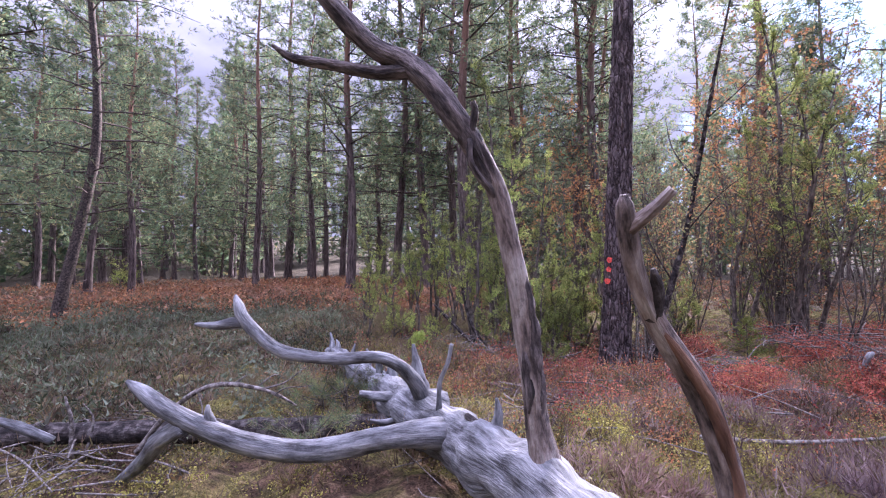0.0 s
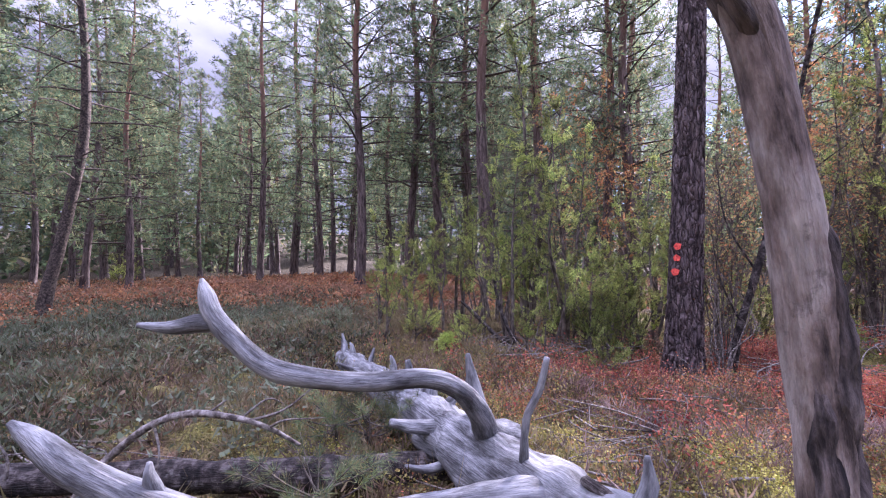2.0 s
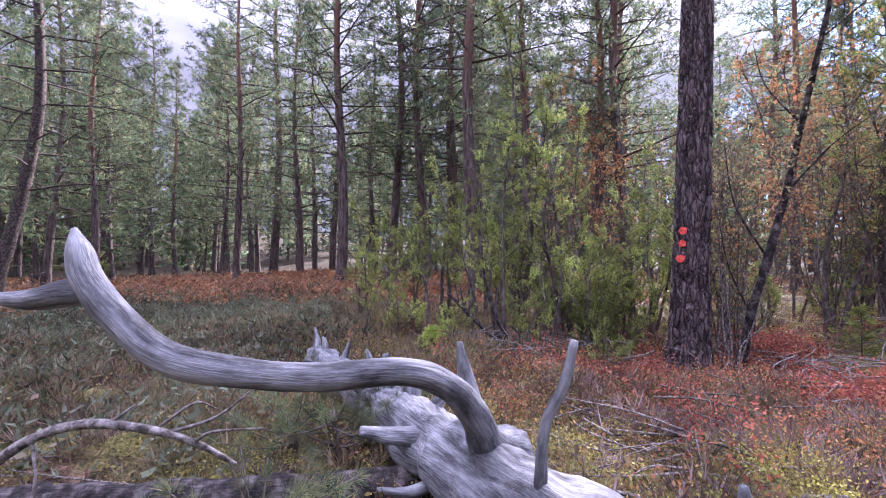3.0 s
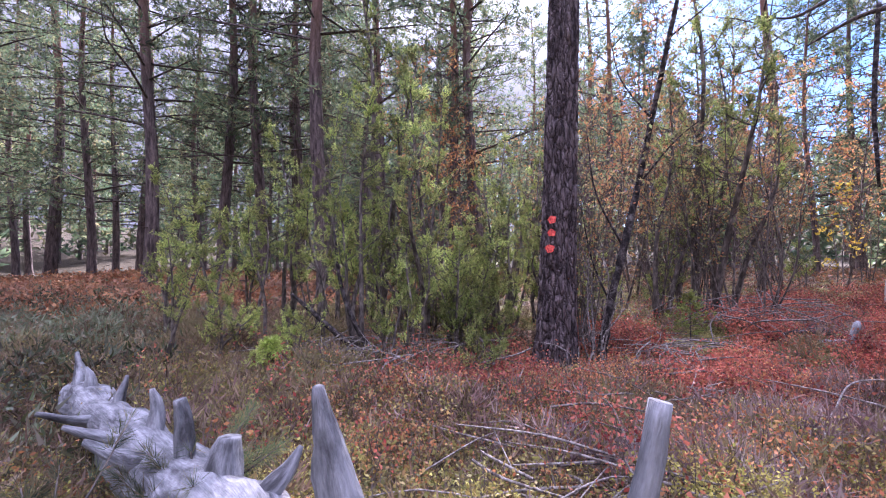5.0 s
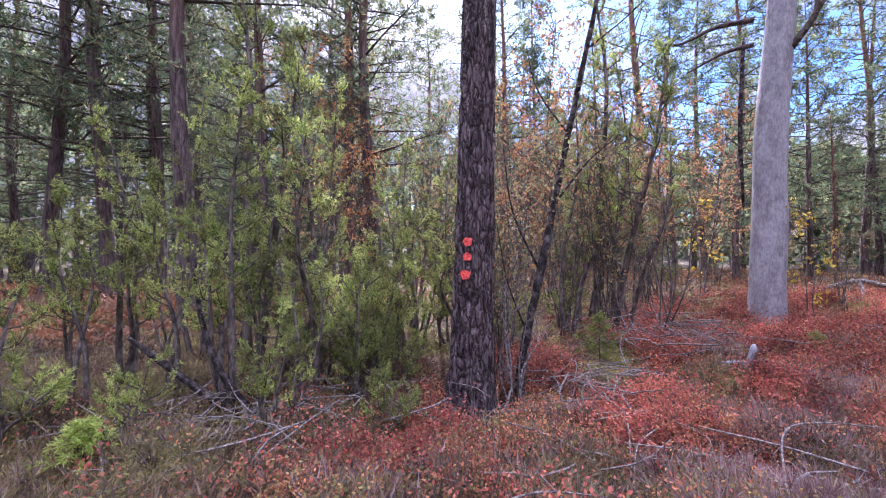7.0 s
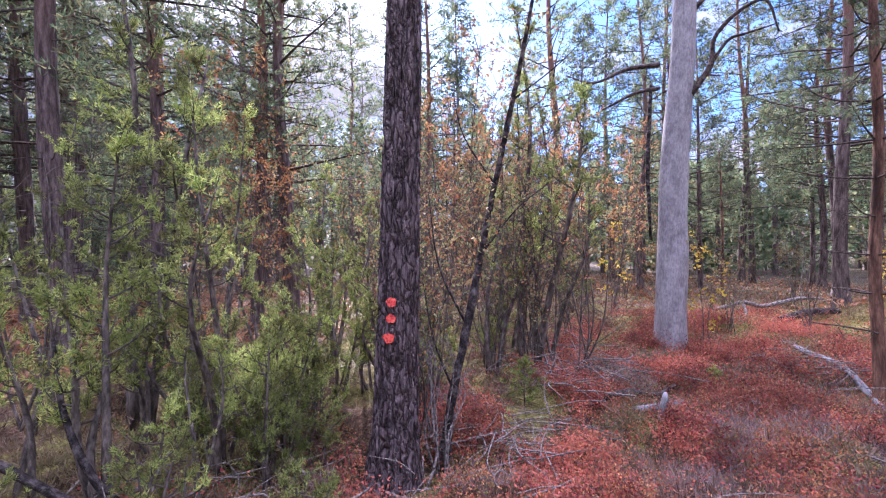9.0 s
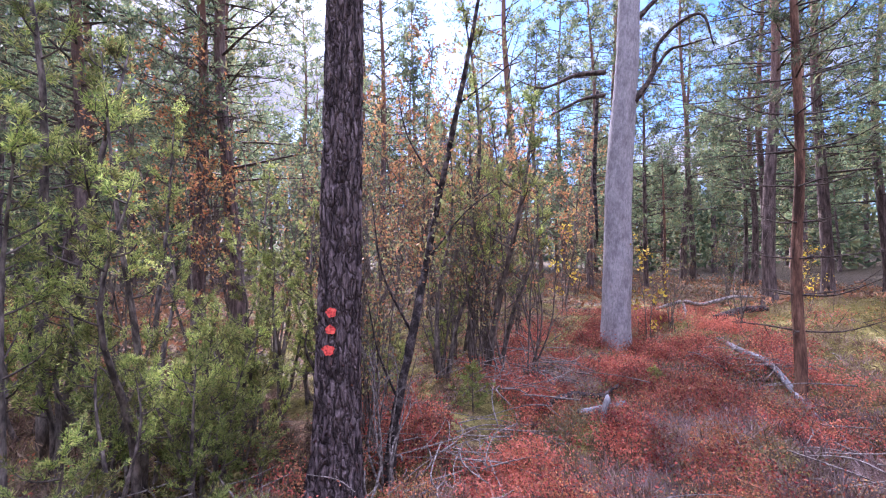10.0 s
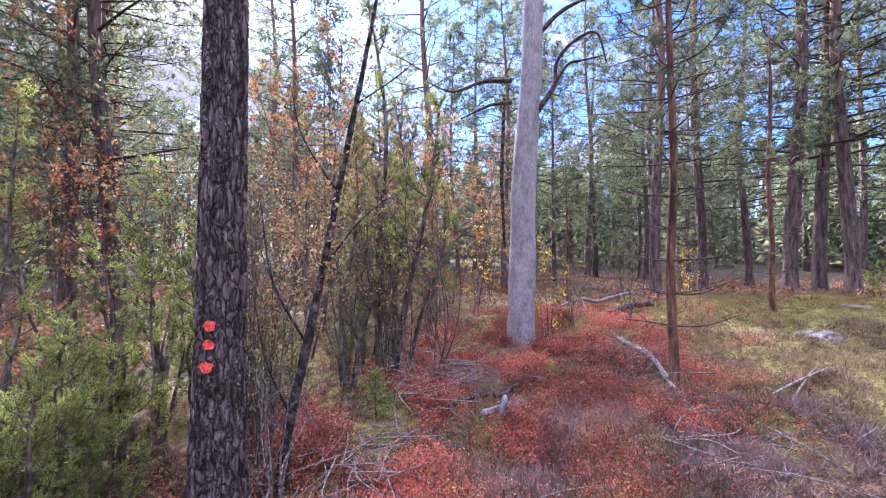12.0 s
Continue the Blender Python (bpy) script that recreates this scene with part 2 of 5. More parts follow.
M_HEATHFAR = leaf_material("grey_green_heath", [(0.06, 0.075, 0.04), (0.12, 0.14, 0.08), (0.23, 0.26, 0.19), (0.18, 0.12, 0.09), (0.09, 0.12, 0.045)], 0.25, patch=(0.18, 0.21, 0.14), patch_scale=0.7)
M_GRASS = leaf_material("dry_grass", [(0.30, 0.22, 0.10), (0.42, 0.33, 0.18), (0.20, 0.17, 0.06)], 0.35)
M_YELLOW = leaf_material("yellow_birch_leaves", [(0.55, 0.42, 0.04), (0.70, 0.55, 0.10), (0.45, 0.30, 0.05)], 0.5)
M_SPARSE = leaf_material("thin_autumn_leaves", [(0.18, 0.22, 0.10), (0.30, 0.30, 0.14), (0.38, 0.25, 0.12), (0.46, 0.19, 0.10), (0.26, 0.29, 0.13), (0.22, 0.25, 0.12)], 0.5)

M_RUSTLEAF = leaf_material("rust_bilberry_leaves", [(0.50, 0.16, 0.09), (0.62, 0.28, 0.13), (0.34, 0.14, 0.08), (0.55, 0.36, 0.15), (0.40, 0.12, 0.09)], 0.4, patch_scale=1.0)
M_MOSS = leaf_material("yellow_moss", [(0.22, 0.21, 0.05), (0.36, 0.33, 0.09), (0.50, 0.44, 0.14)], 0.3, patch_scale=1.5)
M_RUST = leaf_material("rust_birch_leaves", [(0.50, 0.20, 0.09), (0.52, 0.28, 0.12), (0.32, 0.28, 0.12), (0.44, 0.16, 0.09), (0.55, 0.36, 0.14)], 0.5)


def paint_material():
    m, nt = material("red_marking_paint")
    co = node(nt, "ShaderNodeTexCoord").outputs["Object"]
    n = node(nt, "ShaderNodeTexNoise", {"Vector": co, "Scale": 45.0, "Detail": 4.0}).outputs["Fac"]
    col = ramp(nt, n, [(0.35, (0.35, 0.03, 0.03)), (0.5, (0.85, 0.09, 0.07)), (0.7, (0.95, 0.20, 0.13))])
    p = node(nt, "ShaderNodeBsdfPrincipled", {"Base Color": col, "Roughness": 0.6})
    finish(nt, p.outputs[0])
    return m


M_PAINT = paint_material()


# ---- builders ----
class Mesh:
    """Collects vertices and faces for one mesh."""

    def __init__(self):
        self.v, self.f, self.g = [], [], []

    def add(self, vs, fs, gs=None):
        o = len(self.v)
        self.v.extend(vs)
        self.g.extend(gs or vs)
        self.f.extend([tuple(i + o for i in f) for f in fs])

    def data(self, name, mat, smooth=True):
        me = bpy.data.meshes.new(name)
        me.from_pydata(self.v, [], self.f)
        if smooth:
            me.polygons.foreach_set("use_smooth", [True] * len(me.polygons))
        me.attributes.new("grain", "FLOAT_VECTOR", "POINT").data.foreach_set("vector", np.asarray(self.g, np.float32).ravel())
        me.materials.append(mat)
        me.update()
        return me


def soup(name, verts, k, mat):
    """A mesh of loose faces of k corners each, from an array of corners."""
    verts = np.asarray(verts, np.float32).reshape(-1, 3)
    n = len(verts)
    me = bpy.data.meshes.new(name)
    me.vertices.add(n)
    me.vertices.foreach_set("co", verts.ravel())
    me.loops.add(n)
    me.loops.foreach_set("vertex_index", np.arange(n, dtype=np.int32))
    me.polygons.add(n // k)
    me.polygons.foreach_set("loop_start", np.arange(0, n, k, dtype=np.int32))
    me.materials.append(mat)
    me.update(calc_edges=True)
    return me


def part(name, me, parent, label=""):
    ob = new(name, me)
    ob.parent = parent
    if label:
        ob["label"] = label
    return ob


def glide(pts, steps):
    """Catmull-Rom through points of x, y, z, radius."""
    p = np.array(pts, float)
    p = np.vstack([2 * p[0] - p[1], p, 2 * p[-1] - p[-2]])
    out = []
    for i in range(1, len(p) - 2):
        for s in range(steps):
            t = s / steps
            a, b, c, d = p[i - 1], p[i], p[i + 1], p[i + 2]
            out.append(0.5 * (2 * b + (c - a) * t + (2 * a - 5 * b + 4 * c - d) * t * t + (3 * b - a - 3 * c + d) * t ** 3))
    out.append(p[-2])
    out = np.array(out)
    out[:, 3] = np.maximum(out[:, 3], 0.0008)
    return out


def tube(mesh, pts, sides=8, steps=4, rough=0.0, freq=6.0, seed=0.0, twist=0.0, closed=True):
    """A limb through points of x, y, z, radius, knobbly by rough."""
    path = glide(pts, steps) if steps > 1 else np.array(pts, float)
    n = len(path)
    tan = np.gradient(path[:, :3], axis=0)
    tan /= np.linalg.norm(tan, axis=1)[:, None] + 1e-9
    ref = np.array([0.0, 0, 1]) if abs(tan[0][2]) < 0.9 else np.array([1.0, 0, 0])
    u = np.cross(tan[0], ref)
    vs, fs, gs = [], [], []
    run = np.concatenate([[0], np.cumsum(np.linalg.norm(np.diff(path[:, :3], axis=0), axis=1))]) + seed * 1.7
    ang = np.linspace(0, 2 * np.pi, sides, endpoint=False)
    for i in range(n):
        u = u - tan[i] * (u @ tan[i])
        u /= np.linalg.norm(u) + 1e-9
        w = np.cross(tan[i], u)
        for a in ang:
            r = path[i, 3]
            d = math.cos(a) * u + math.sin(a) * w
            if rough:
                q = Vector((d[0] * 0.9 + seed, d[1] * 0.9, d[2] * 0.9)) + Vector(path[i, :3] * freq * 0.5)
                r *= 1 + rough * (noise.noise(q) + 0.5 * noise.noise(q * 2.7))
            vs.append(tuple(path[i, :3] + d * r))
            gs.append((math.cos(a) * path[i, 3] + seed, math.sin(a) * path[i, 3], run[i]))
    for i in range(n - 1):
        for j in range(sides):
            k = (j + 1) % sides
            fs.append((i * sides + j, i * sides + k, (i + 1) * sides + k, (i + 1) * sides + j))
    if closed:
        fs.append(tuple(range(sides - 1, -1, -1)))
        fs.append(tuple((n - 1) * sides + j for j in range(sides)))
    mesh.add(vs, fs, gs)


def unit(a):
    return a / (np.linalg.norm(a, axis=-1, keepdims=True) + 1e-9)


def needles(cen, way, size, n, width, rng, spread=0.9):
    """Tufts: n thin triangles from each centre, fanned round its way."""
    c = np.repeat(cen, n, 0)
    d = unit(np.repeat(way, n, 0) + spread * rng.normal(size=c.shape))
    L = np.repeat(np.broadcast_to(size, len(cen)), n) * rng.uniform(0.6, 1.15, len(c))
    side = unit(np.cross(d, rng.normal(size=c.shape))) * (L * width)[:, None]
    tip = c + d * L[:, None]
    mid = c + d * (L * 0.25)[:, None]
    return np.stack([mid - side, mid + side, tip], 1).reshape(-1, 3)


def leaves(cen, size, rng, flat=0.6):
    """A leaf (a folded-looking rhomb) at each centre."""
    nrm = unit(rng.normal(size=cen.shape) + np.array([0, 0, flat]))
    a = unit(np.cross(nrm, rng.normal(size=cen.shape)))
    b = np.cross(nrm, a)
    s = (np.broadcast_to(size, len(cen)) * rng.uniform(0.6, 1.3, len(cen)))[:, None]
    return np.stack([cen - a * s, cen + b * s * 0.55, cen + a * s, cen - b * s * 0.55], 1).reshape(-1, 3)


# ---- ground ----
RNG = np.random.default_rng(11)
WAVES = [(RNG.uniform(0.25, 1.6), RNG.uniform(0, 6.28), RNG.uniform(0, 6.28)) for _ in range(14)]
HUMMOCKS = [(RNG.uniform(4.0, 11.0), RNG.uniform(0, 6.28), RNG.uniform(0, 6.28)) for _ in range(11)]
HUMPS = ((12.0, 0.6, 0.80, 2.9), (8.2, 5.8, 0.10, 2.4), (-4.0, 18.0, 0.40, 6.0), (5.4, 6.6, 0.12, 1.0), (0.6, 8.5, 0.10, 2.0), (-9.5, 10.5, -0.2, 4.0), (18.0, 12.0, 0.35, 6.0), (2.5, 6.1, -0.17, 1.3))


def height(x, y):
    x, y = np.asarray(x, float), np.asarray(y, float)
    z = -0.01 + 0 * x
    for cx, cy, a, s in HUMPS:
        z = z + a * np.exp(-((x - cx) ** 2 + (y - cy) ** 2) / (2 * s * s))
    for f, th, ph in WAVES:
        z = z + 0.022 / (0.6 + f) * np.sin(f * 2.2 * (x * math.cos(th) + y * math.sin(th)) + ph)
    far = np.hypot(x - 1, y - 4)
    low = np.exp(-(far / 12.0) ** 4)
    for f, th, ph in HUMMOCKS:
        z = z + 0.021 * low * np.sin(f * (x * math.cos(th) + y * math.sin(th)) + ph)
    k = np.clip((far - 48) / 60, 0, 1)
    return z + (7.0 + 2.0 * np.sin(x * 0.05) * np.cos(y * 0.045)) * k * k * (3 - 2 * k)


def ground_at(x, y):
    return float(height(x, y))


def build_ground():
    near_x, near_y = np.arange(-7, 13.01, 0.085), np.arange(-2, 12.01, 0.085)
    out = np.array([0.4, 0.9, 1.6, 2.6, 4, 6, 9, 13, 19, 27, 38, 55, 80, 120, 200, 350, 700])
    xs = np.concatenate([-7 - out[::-1], near_x, 13 + out])
    ys = np.concatenate([-2 - out[::-1], near_y, 12 + out])
    gx, gy = np.meshgrid(xs, ys)
    gz = height(gx, gy)
    hum = np.zeros(gz.shape)
    for j in range(len(ys)):
        if -2 <= ys[j] <= 12:
            for i in range(len(xs)):
                if -7 <= xs[i] <= 13:
                    q = Vector((xs[i], ys[j], 0))
                    hum[j, i] = 0.05 * noise.noise(q * 1.6) + 0.035 * noise.noise(q * 3.7) + 0.02 * noise.noise(q * 8.0)
    gz = gz + hum
    nx, ny = len(xs), len(ys)
    idx = np.arange(nx * ny).reshape(ny, nx)
    f = np.stack([idx[:-1, :-1], idx[:-1, 1:], idx[1:, 1:], idx[1:, :-1]], -1).reshape(-1, 4)
    me = bpy.data.meshes.new("ground")
    me.from_pydata(np.stack([gx, gy, gz], -1).reshape(-1, 3).tolist(), [], f.tolist())
    me.polygons.foreach_set("use_smooth", [True] * len(me.polygons))
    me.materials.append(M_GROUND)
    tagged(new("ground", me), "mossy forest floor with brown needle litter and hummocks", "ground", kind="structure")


build_ground()


# ---- pines ----
def pine(name, h, r, cb, spread, seed, limbs=44, twigs=6, per=6, tuft=0.17, n=5, bend=(0.0, 0.0), bark=None, needle=None, dead=6, width=0.105):
    """A pine at the origin: trunk, bare lower limbs, crown of needle tufts."""
    rng = np.random.default_rng(seed)
    root = new(name)
    tr = Mesh()

    def axis(z):
        k = z / h
        return np.array([bend[0] * k + 0.12 * math.sin(z * 0.5 + seed), bend[1] * k + 0.12 * math.cos(z * 0.43 + seed * 2), z]) - np.array([0.12 * math.sin(seed), 0.12 * math.cos(seed * 2), 0])

    zs = [-0.15, 0.0, 0.25, 0.8] + list(np.linspace(1.6, h, 8))
    tube(tr, [(*axis(z), r * (1.45 if z < 0.05 else 1.2 if z < 0.4 else 1.0) * (1 - 0.93 * (max(z, 0) / h) ** 1.2)) for z in zs], 10, 3, 0.10, 5, seed)
    part("trunk", tr.data("trunk", bark or M_PINE_FAR), root)
    br = Mesh()
    cen, way = [], []
    for i in range(limbs):
        k = (i + rng.uniform(0, 0.9)) / limbs
        z = h * (cb + (0.985 - cb) * k)
        az = i * 2.4 + rng.uniform(-0.5, 0.5)
        L = spread * (1 - k ** 1.7) * rng.uniform(0.55, 1.15) + 0.28
        out = np.array([math.cos(az), math.sin(az), 0])
        rise = rng.uniform(-0.12, 0.35) + 0.5 * k
        a = axis(z)
        side = np.array([-out[1], out[0], 0]) * rng.uniform(-0.25, 0.25) * L
        pts = [a, a + out * L * 0.4 + np.array([0, 0, rise * L * 0.3]) + side * 0.5, a + out * L * 0.75 + np.array([0, 0, rise * L * 0.45]) + side, a + out * L + np.array([0, 0, rise * L * 0.8]) + side]
        lr = 0.012 + 0.011 * L
        tube(br, [(*p, lr * (1 - 0.28 * j)) for j, p in enumerate(pts)], 3, 2, closed=False)
        for j in range(twigs):
            s = 0.35 + 0.65 * (j + rng.uniform(0, 1)) / twigs
            b = pts[1] + (pts[3] - pts[1]) * (s - 0.35) / 0.65 if s > 0.4 else pts[1]
            w = unit(out * 0.7 + rng.normal(size=3) * 0.65 + np.array([0, 0, 0.25]))
            tl = (0.25 + 0.28 * L) * rng.uniform(0.5, 1.1)
            e = b + w * tl
            thick = unit(np.cross(w, rng.normal(size=3))) * 0.011
            br.add([tuple(b - thick), tuple(b + thick), tuple(e)], [(0, 1, 2)])
            for q in range(per):
                f = 0.25 + 0.75 * (q + rng.uniform(0, 1)) / per
                cen.append(b + (e - b) * f + rng.normal(size=3) * 0.06)
                way.append(unit(w + rng.normal(size=3) * 0.5 + np.array([0, 0, 0.35])))
    for i in range(dead):
        z = h * cb * rng.uniform(0.25, 1.0)
        az = rng.uniform(0, 6.28)
        L = rng.uniform(0.3, 1.3)
        out = np.array([math.cos(az), math.sin(az), 0])
        a = axis(z)
        tube(br, [(*a, 0.018), (*(a + out * L * 0.5 + np.array([0, 0, -0.05 * L])), 0.012), (*(a + out * L + np.array([0, 0, rng.uniform(-0.3, 0.2) * L])), 0.004)], 4, 2, closed=False)
    tagged(part("limb_mass", br.data("branches", M_LIMB), root), kind="stuff")
    part("crown", soup("crown", needles(np.array(cen), np.array(way), tuft, n, width, rng), 3, needle or M_NEEDLE), root)
    return root


PINE_LABEL = "tall Scots pine with grey-brown bark and airy green crown"
YOUNG_LABEL = "young pine with dense green needles down to low branches"


def place(ob, x, y, turn=0.0, s=1.0, lean=(0, 0), dz=-0.03):
    return pose(x, y, ground_at(x, y) + dz, lean[0], lean[1], turn) @ Matrix.Scale(s, 4)


def build_forest():
    rng = np.random.default_rng(21)
    tall = [pine("pine_tree", 19.0, 0.20, 0.26, 2.9, 3, 66, 7, 5, 0.24, dead=16), pine("pine_tree", 21.0, 0.23, 0.34, 3.2, 8, 62, 8, 5, 0.25, dead=18), pine("pine_tree", 18.0, 0.17, 0.20, 2.5, 14, 70, 7, 5, 0.22, dead=14)]
    young = [pine("young_pine", 12.0, 0.12, 0.12, 2.0, 5, 62, 6, 5, 0.22, dead=2), pine("young_pine", 9.5, 0.095, 0.08, 1.8, 9, 56, 6, 5, 0.21, dead=2), pine("young_pine", 15.0, 0.14, 0.15, 2.3, 17, 66, 6, 5, 0.23, dead=3)]
    for i, ob in enumerate(tall):
        tagged(ob, PINE_LABEL, "tree", "forest pines")
    for ob in young:
        tagged(ob, YOUNG_LABEL, "tree", "young forest pines")
    used = [False] * 6
    spots = []

    def put(kind, i, x, y, s=1.0, lean=(0, 0)):
        ob = (tall if kind == "t" else young)[i]
        slot = i + (0 if kind == "t" else 3)
        m = place(ob, x, y, rng.uniform(0, 360), s, lean)
        spots.append((x, y))
        if used[slot]:
            return copy_thing(ob, m)
        used[slot] = True
        ob.matrix_basis = m
        return ob

    # trees that can be told apart
    for k, i, x, y, s in (("t", 1, -8.9, 24.6, 1.0), ("t", 0, -3.23, 14.9, 0.82), ("t", 2, -5.3, 22.7, 1.0), ("t", 2, -3.3, 23.1, 0.8), ("t", 1, 1.7, 23.2, 0.9), ("t", 1, 4.7, 26.8, 1.05),
                          ("t", 0, -21.5, 32.9, 1.0), ("t", 2, -19.8, 31.6, 1.0), ("t", 0, -17.1, 29.7, 0.9), ("t", 2, -17.4, 35.2, 1.1), ("t", 2, -11.9, 29.0, 0.9), ("t", 0, -18.7, 19.7, 0.85),
                          ("t", 2, -20.4, 23.6, 0.9), ("t", 0, -20.5, 28.7, 1.0), ("y", 0, -10.8, 22.9, 1.0), ("t", 2, 9.3, 23.3, 1.0), ("t", 2, 0.5, 19.2, 0.9), ("t", 0, 3.5, 19.8, 1.0),
                          ("t", 1, 1.5, 21.2, 0.9), ("t", 2, 24.6, 7.4, 0.95), ("t", 0, 26.6, 7.3, 1.0), ("y", 2, 16.9, 9.3, 0.9), ("t", 0, 20.4, 3.9, 0.95), ("t", 2, 18.4, 2.3, 1.0),
                          ("t", 2, 15.2, 0.4, 1.05), ("t", 2, 16.0, -0.4, 1.0), ("t", 2, 14.9, -0.8, 1.0), ("t", 0, 6.1, 15.9, 0.9), ("y", 0, 19.8, 8.0, 0.9), ("y", 2, 17.1, 11.5, 0.85), ("y", 1, 13.0, 15.0, 1.0),
                          ("t", 2, -13.2, 12.0, 0.8), ("t", 0, -12.0, 16.5, 0.8), ("t", 2, -8.2, 18.8, 0.85), ("t", 0, -0.9, 19.0, 0.85), ("t", 0, 2.08, 13.15, 0.85), ("t", 1, 0.78, 12.85, 0.8), ("t", 2, -0.64, 15.9, 0.95), ("t", 2, -1.8, 16.8, 0.95), ("t", 2, 0.45, 16.9, 0.9), ("t", 2, 4.6, 12.4, 0.9), ("t", 0, 4.0, 12.9, 0.85), ("t", 0, 13.4, 3.6, 0.9), ("t", 2, 10.8, 14.5, 0.8), ("t", 0, -15.0, 8.5, 0.75), ("y", 2, -6.2, 20.5, 1.1), ("t", 2, 22.0, 0.5, 0.9), ("t", 0, 24.0, 4.5, 0.9), ("t", 1, 17.5, -2.5, 0.85), ("y", 0, -14.5, 17.5, 1.2), ("t", 2, -8.2, 6.3, 0.85)):
        put(k, i, x, y, s)
    # the forest that fills in behind them
    tries = 0
    while len(spots) < 165 and tries < 4000:
        tries += 1
        ang = rng.uniform(-math.pi, math.pi)
        d = 13 + 30 * rng.uniform() ** 0.8
        x, y = 1.0 + d * math.sin(ang), 3.0 + d * math.cos(ang)
        seen = -70 < math.degrees(ang) < 115
        if not seen and rng.uniform() < 0.75:
            continue
        if -9 < x < 4 and y < 20 and y > 0:
            continue
        if -16 < x < -5 and y < 17 and y > 0:
            continue
        if x > 6 and d < 17 and y < 6:
            continue
        # the wood is thinner in the east
        if 50 < math.degrees(ang) < 120 and rng.uniform() < 0.4:
            continue
        # a gap in the trees under the sun
        if abs(math.degrees(ang) - 31.5) < 5 and d < 26:
            continue
        if min((x - a) ** 2 + (y - b) ** 2 for a, b in spots) < 2.6:
            continue
        if rng.uniform() < (0.74 if x < 6 else 0.5):
            put("y", int(rng.integers(0, 3)), x, y, rng.uniform(0.8, 1.4))
        else:
            put("t", int(rng.integers(0, 3)), x, y, rng.uniform(0.8, 1.1))


build_forest()


def far_woods():
    """The wood beyond, closing the view all round."""
    rng = np.random.default_rng(33)
    tr = Mesh()
    cen, way = [], []
    for i in range(400):
        ang = rng.uniform(-math.pi, math.pi)
        d = rng.uniform(36, 78)
        x, y = 1 + d * math.sin(ang), 3 + d * math.cos(ang)
        z = ground_at(x, y)
        h = rng.uniform(13, 21) * (0.72 if abs(math.degrees(ang) - 31) < 7 else 0.62 if 50 < math.degrees(ang) < 125 else 1)
        tube(tr, [(x, y, z - 0.2, 0.22), (x + 0.1, y, z + h * 0.5, 0.15), (x, y, z + h, 0.03)], 5, 2, closed=False)
        k = rng.uniform(0.0, 1.0, 230) ** 0.9
        a = rng.uniform(0, 6.28, 230)
        cb = rng.choice([0.01, 0.03, 0.08, 0.2])
        rad = 2.5 * (1 - k ** 1.5) * np.sqrt(rng.uniform(0.05, 1, 230)) + 0.15
        cen.append(np.stack([x + rad * np.cos(a), y + rad * np.sin(a), z + h * (cb + (1.0 - cb) * k)], 1))
        way.append(unit(np.stack([np.cos(a), np.sin(a), 0.3 + 0 * a], 1)))
    root = tagged(new("far_woods"), "distant pine wood closing off the view", "woods", kind="stuff")
    part("trunks", tr.data("far_trunks", M_PINE_FAR), root)
    part("crowns", soup("far_crowns", needles(np.vstack(cen), np.vstack(way), 0.95, 4, 0.18, rng, 1.0), 3, M_NEEDLE), root)


far_woods()


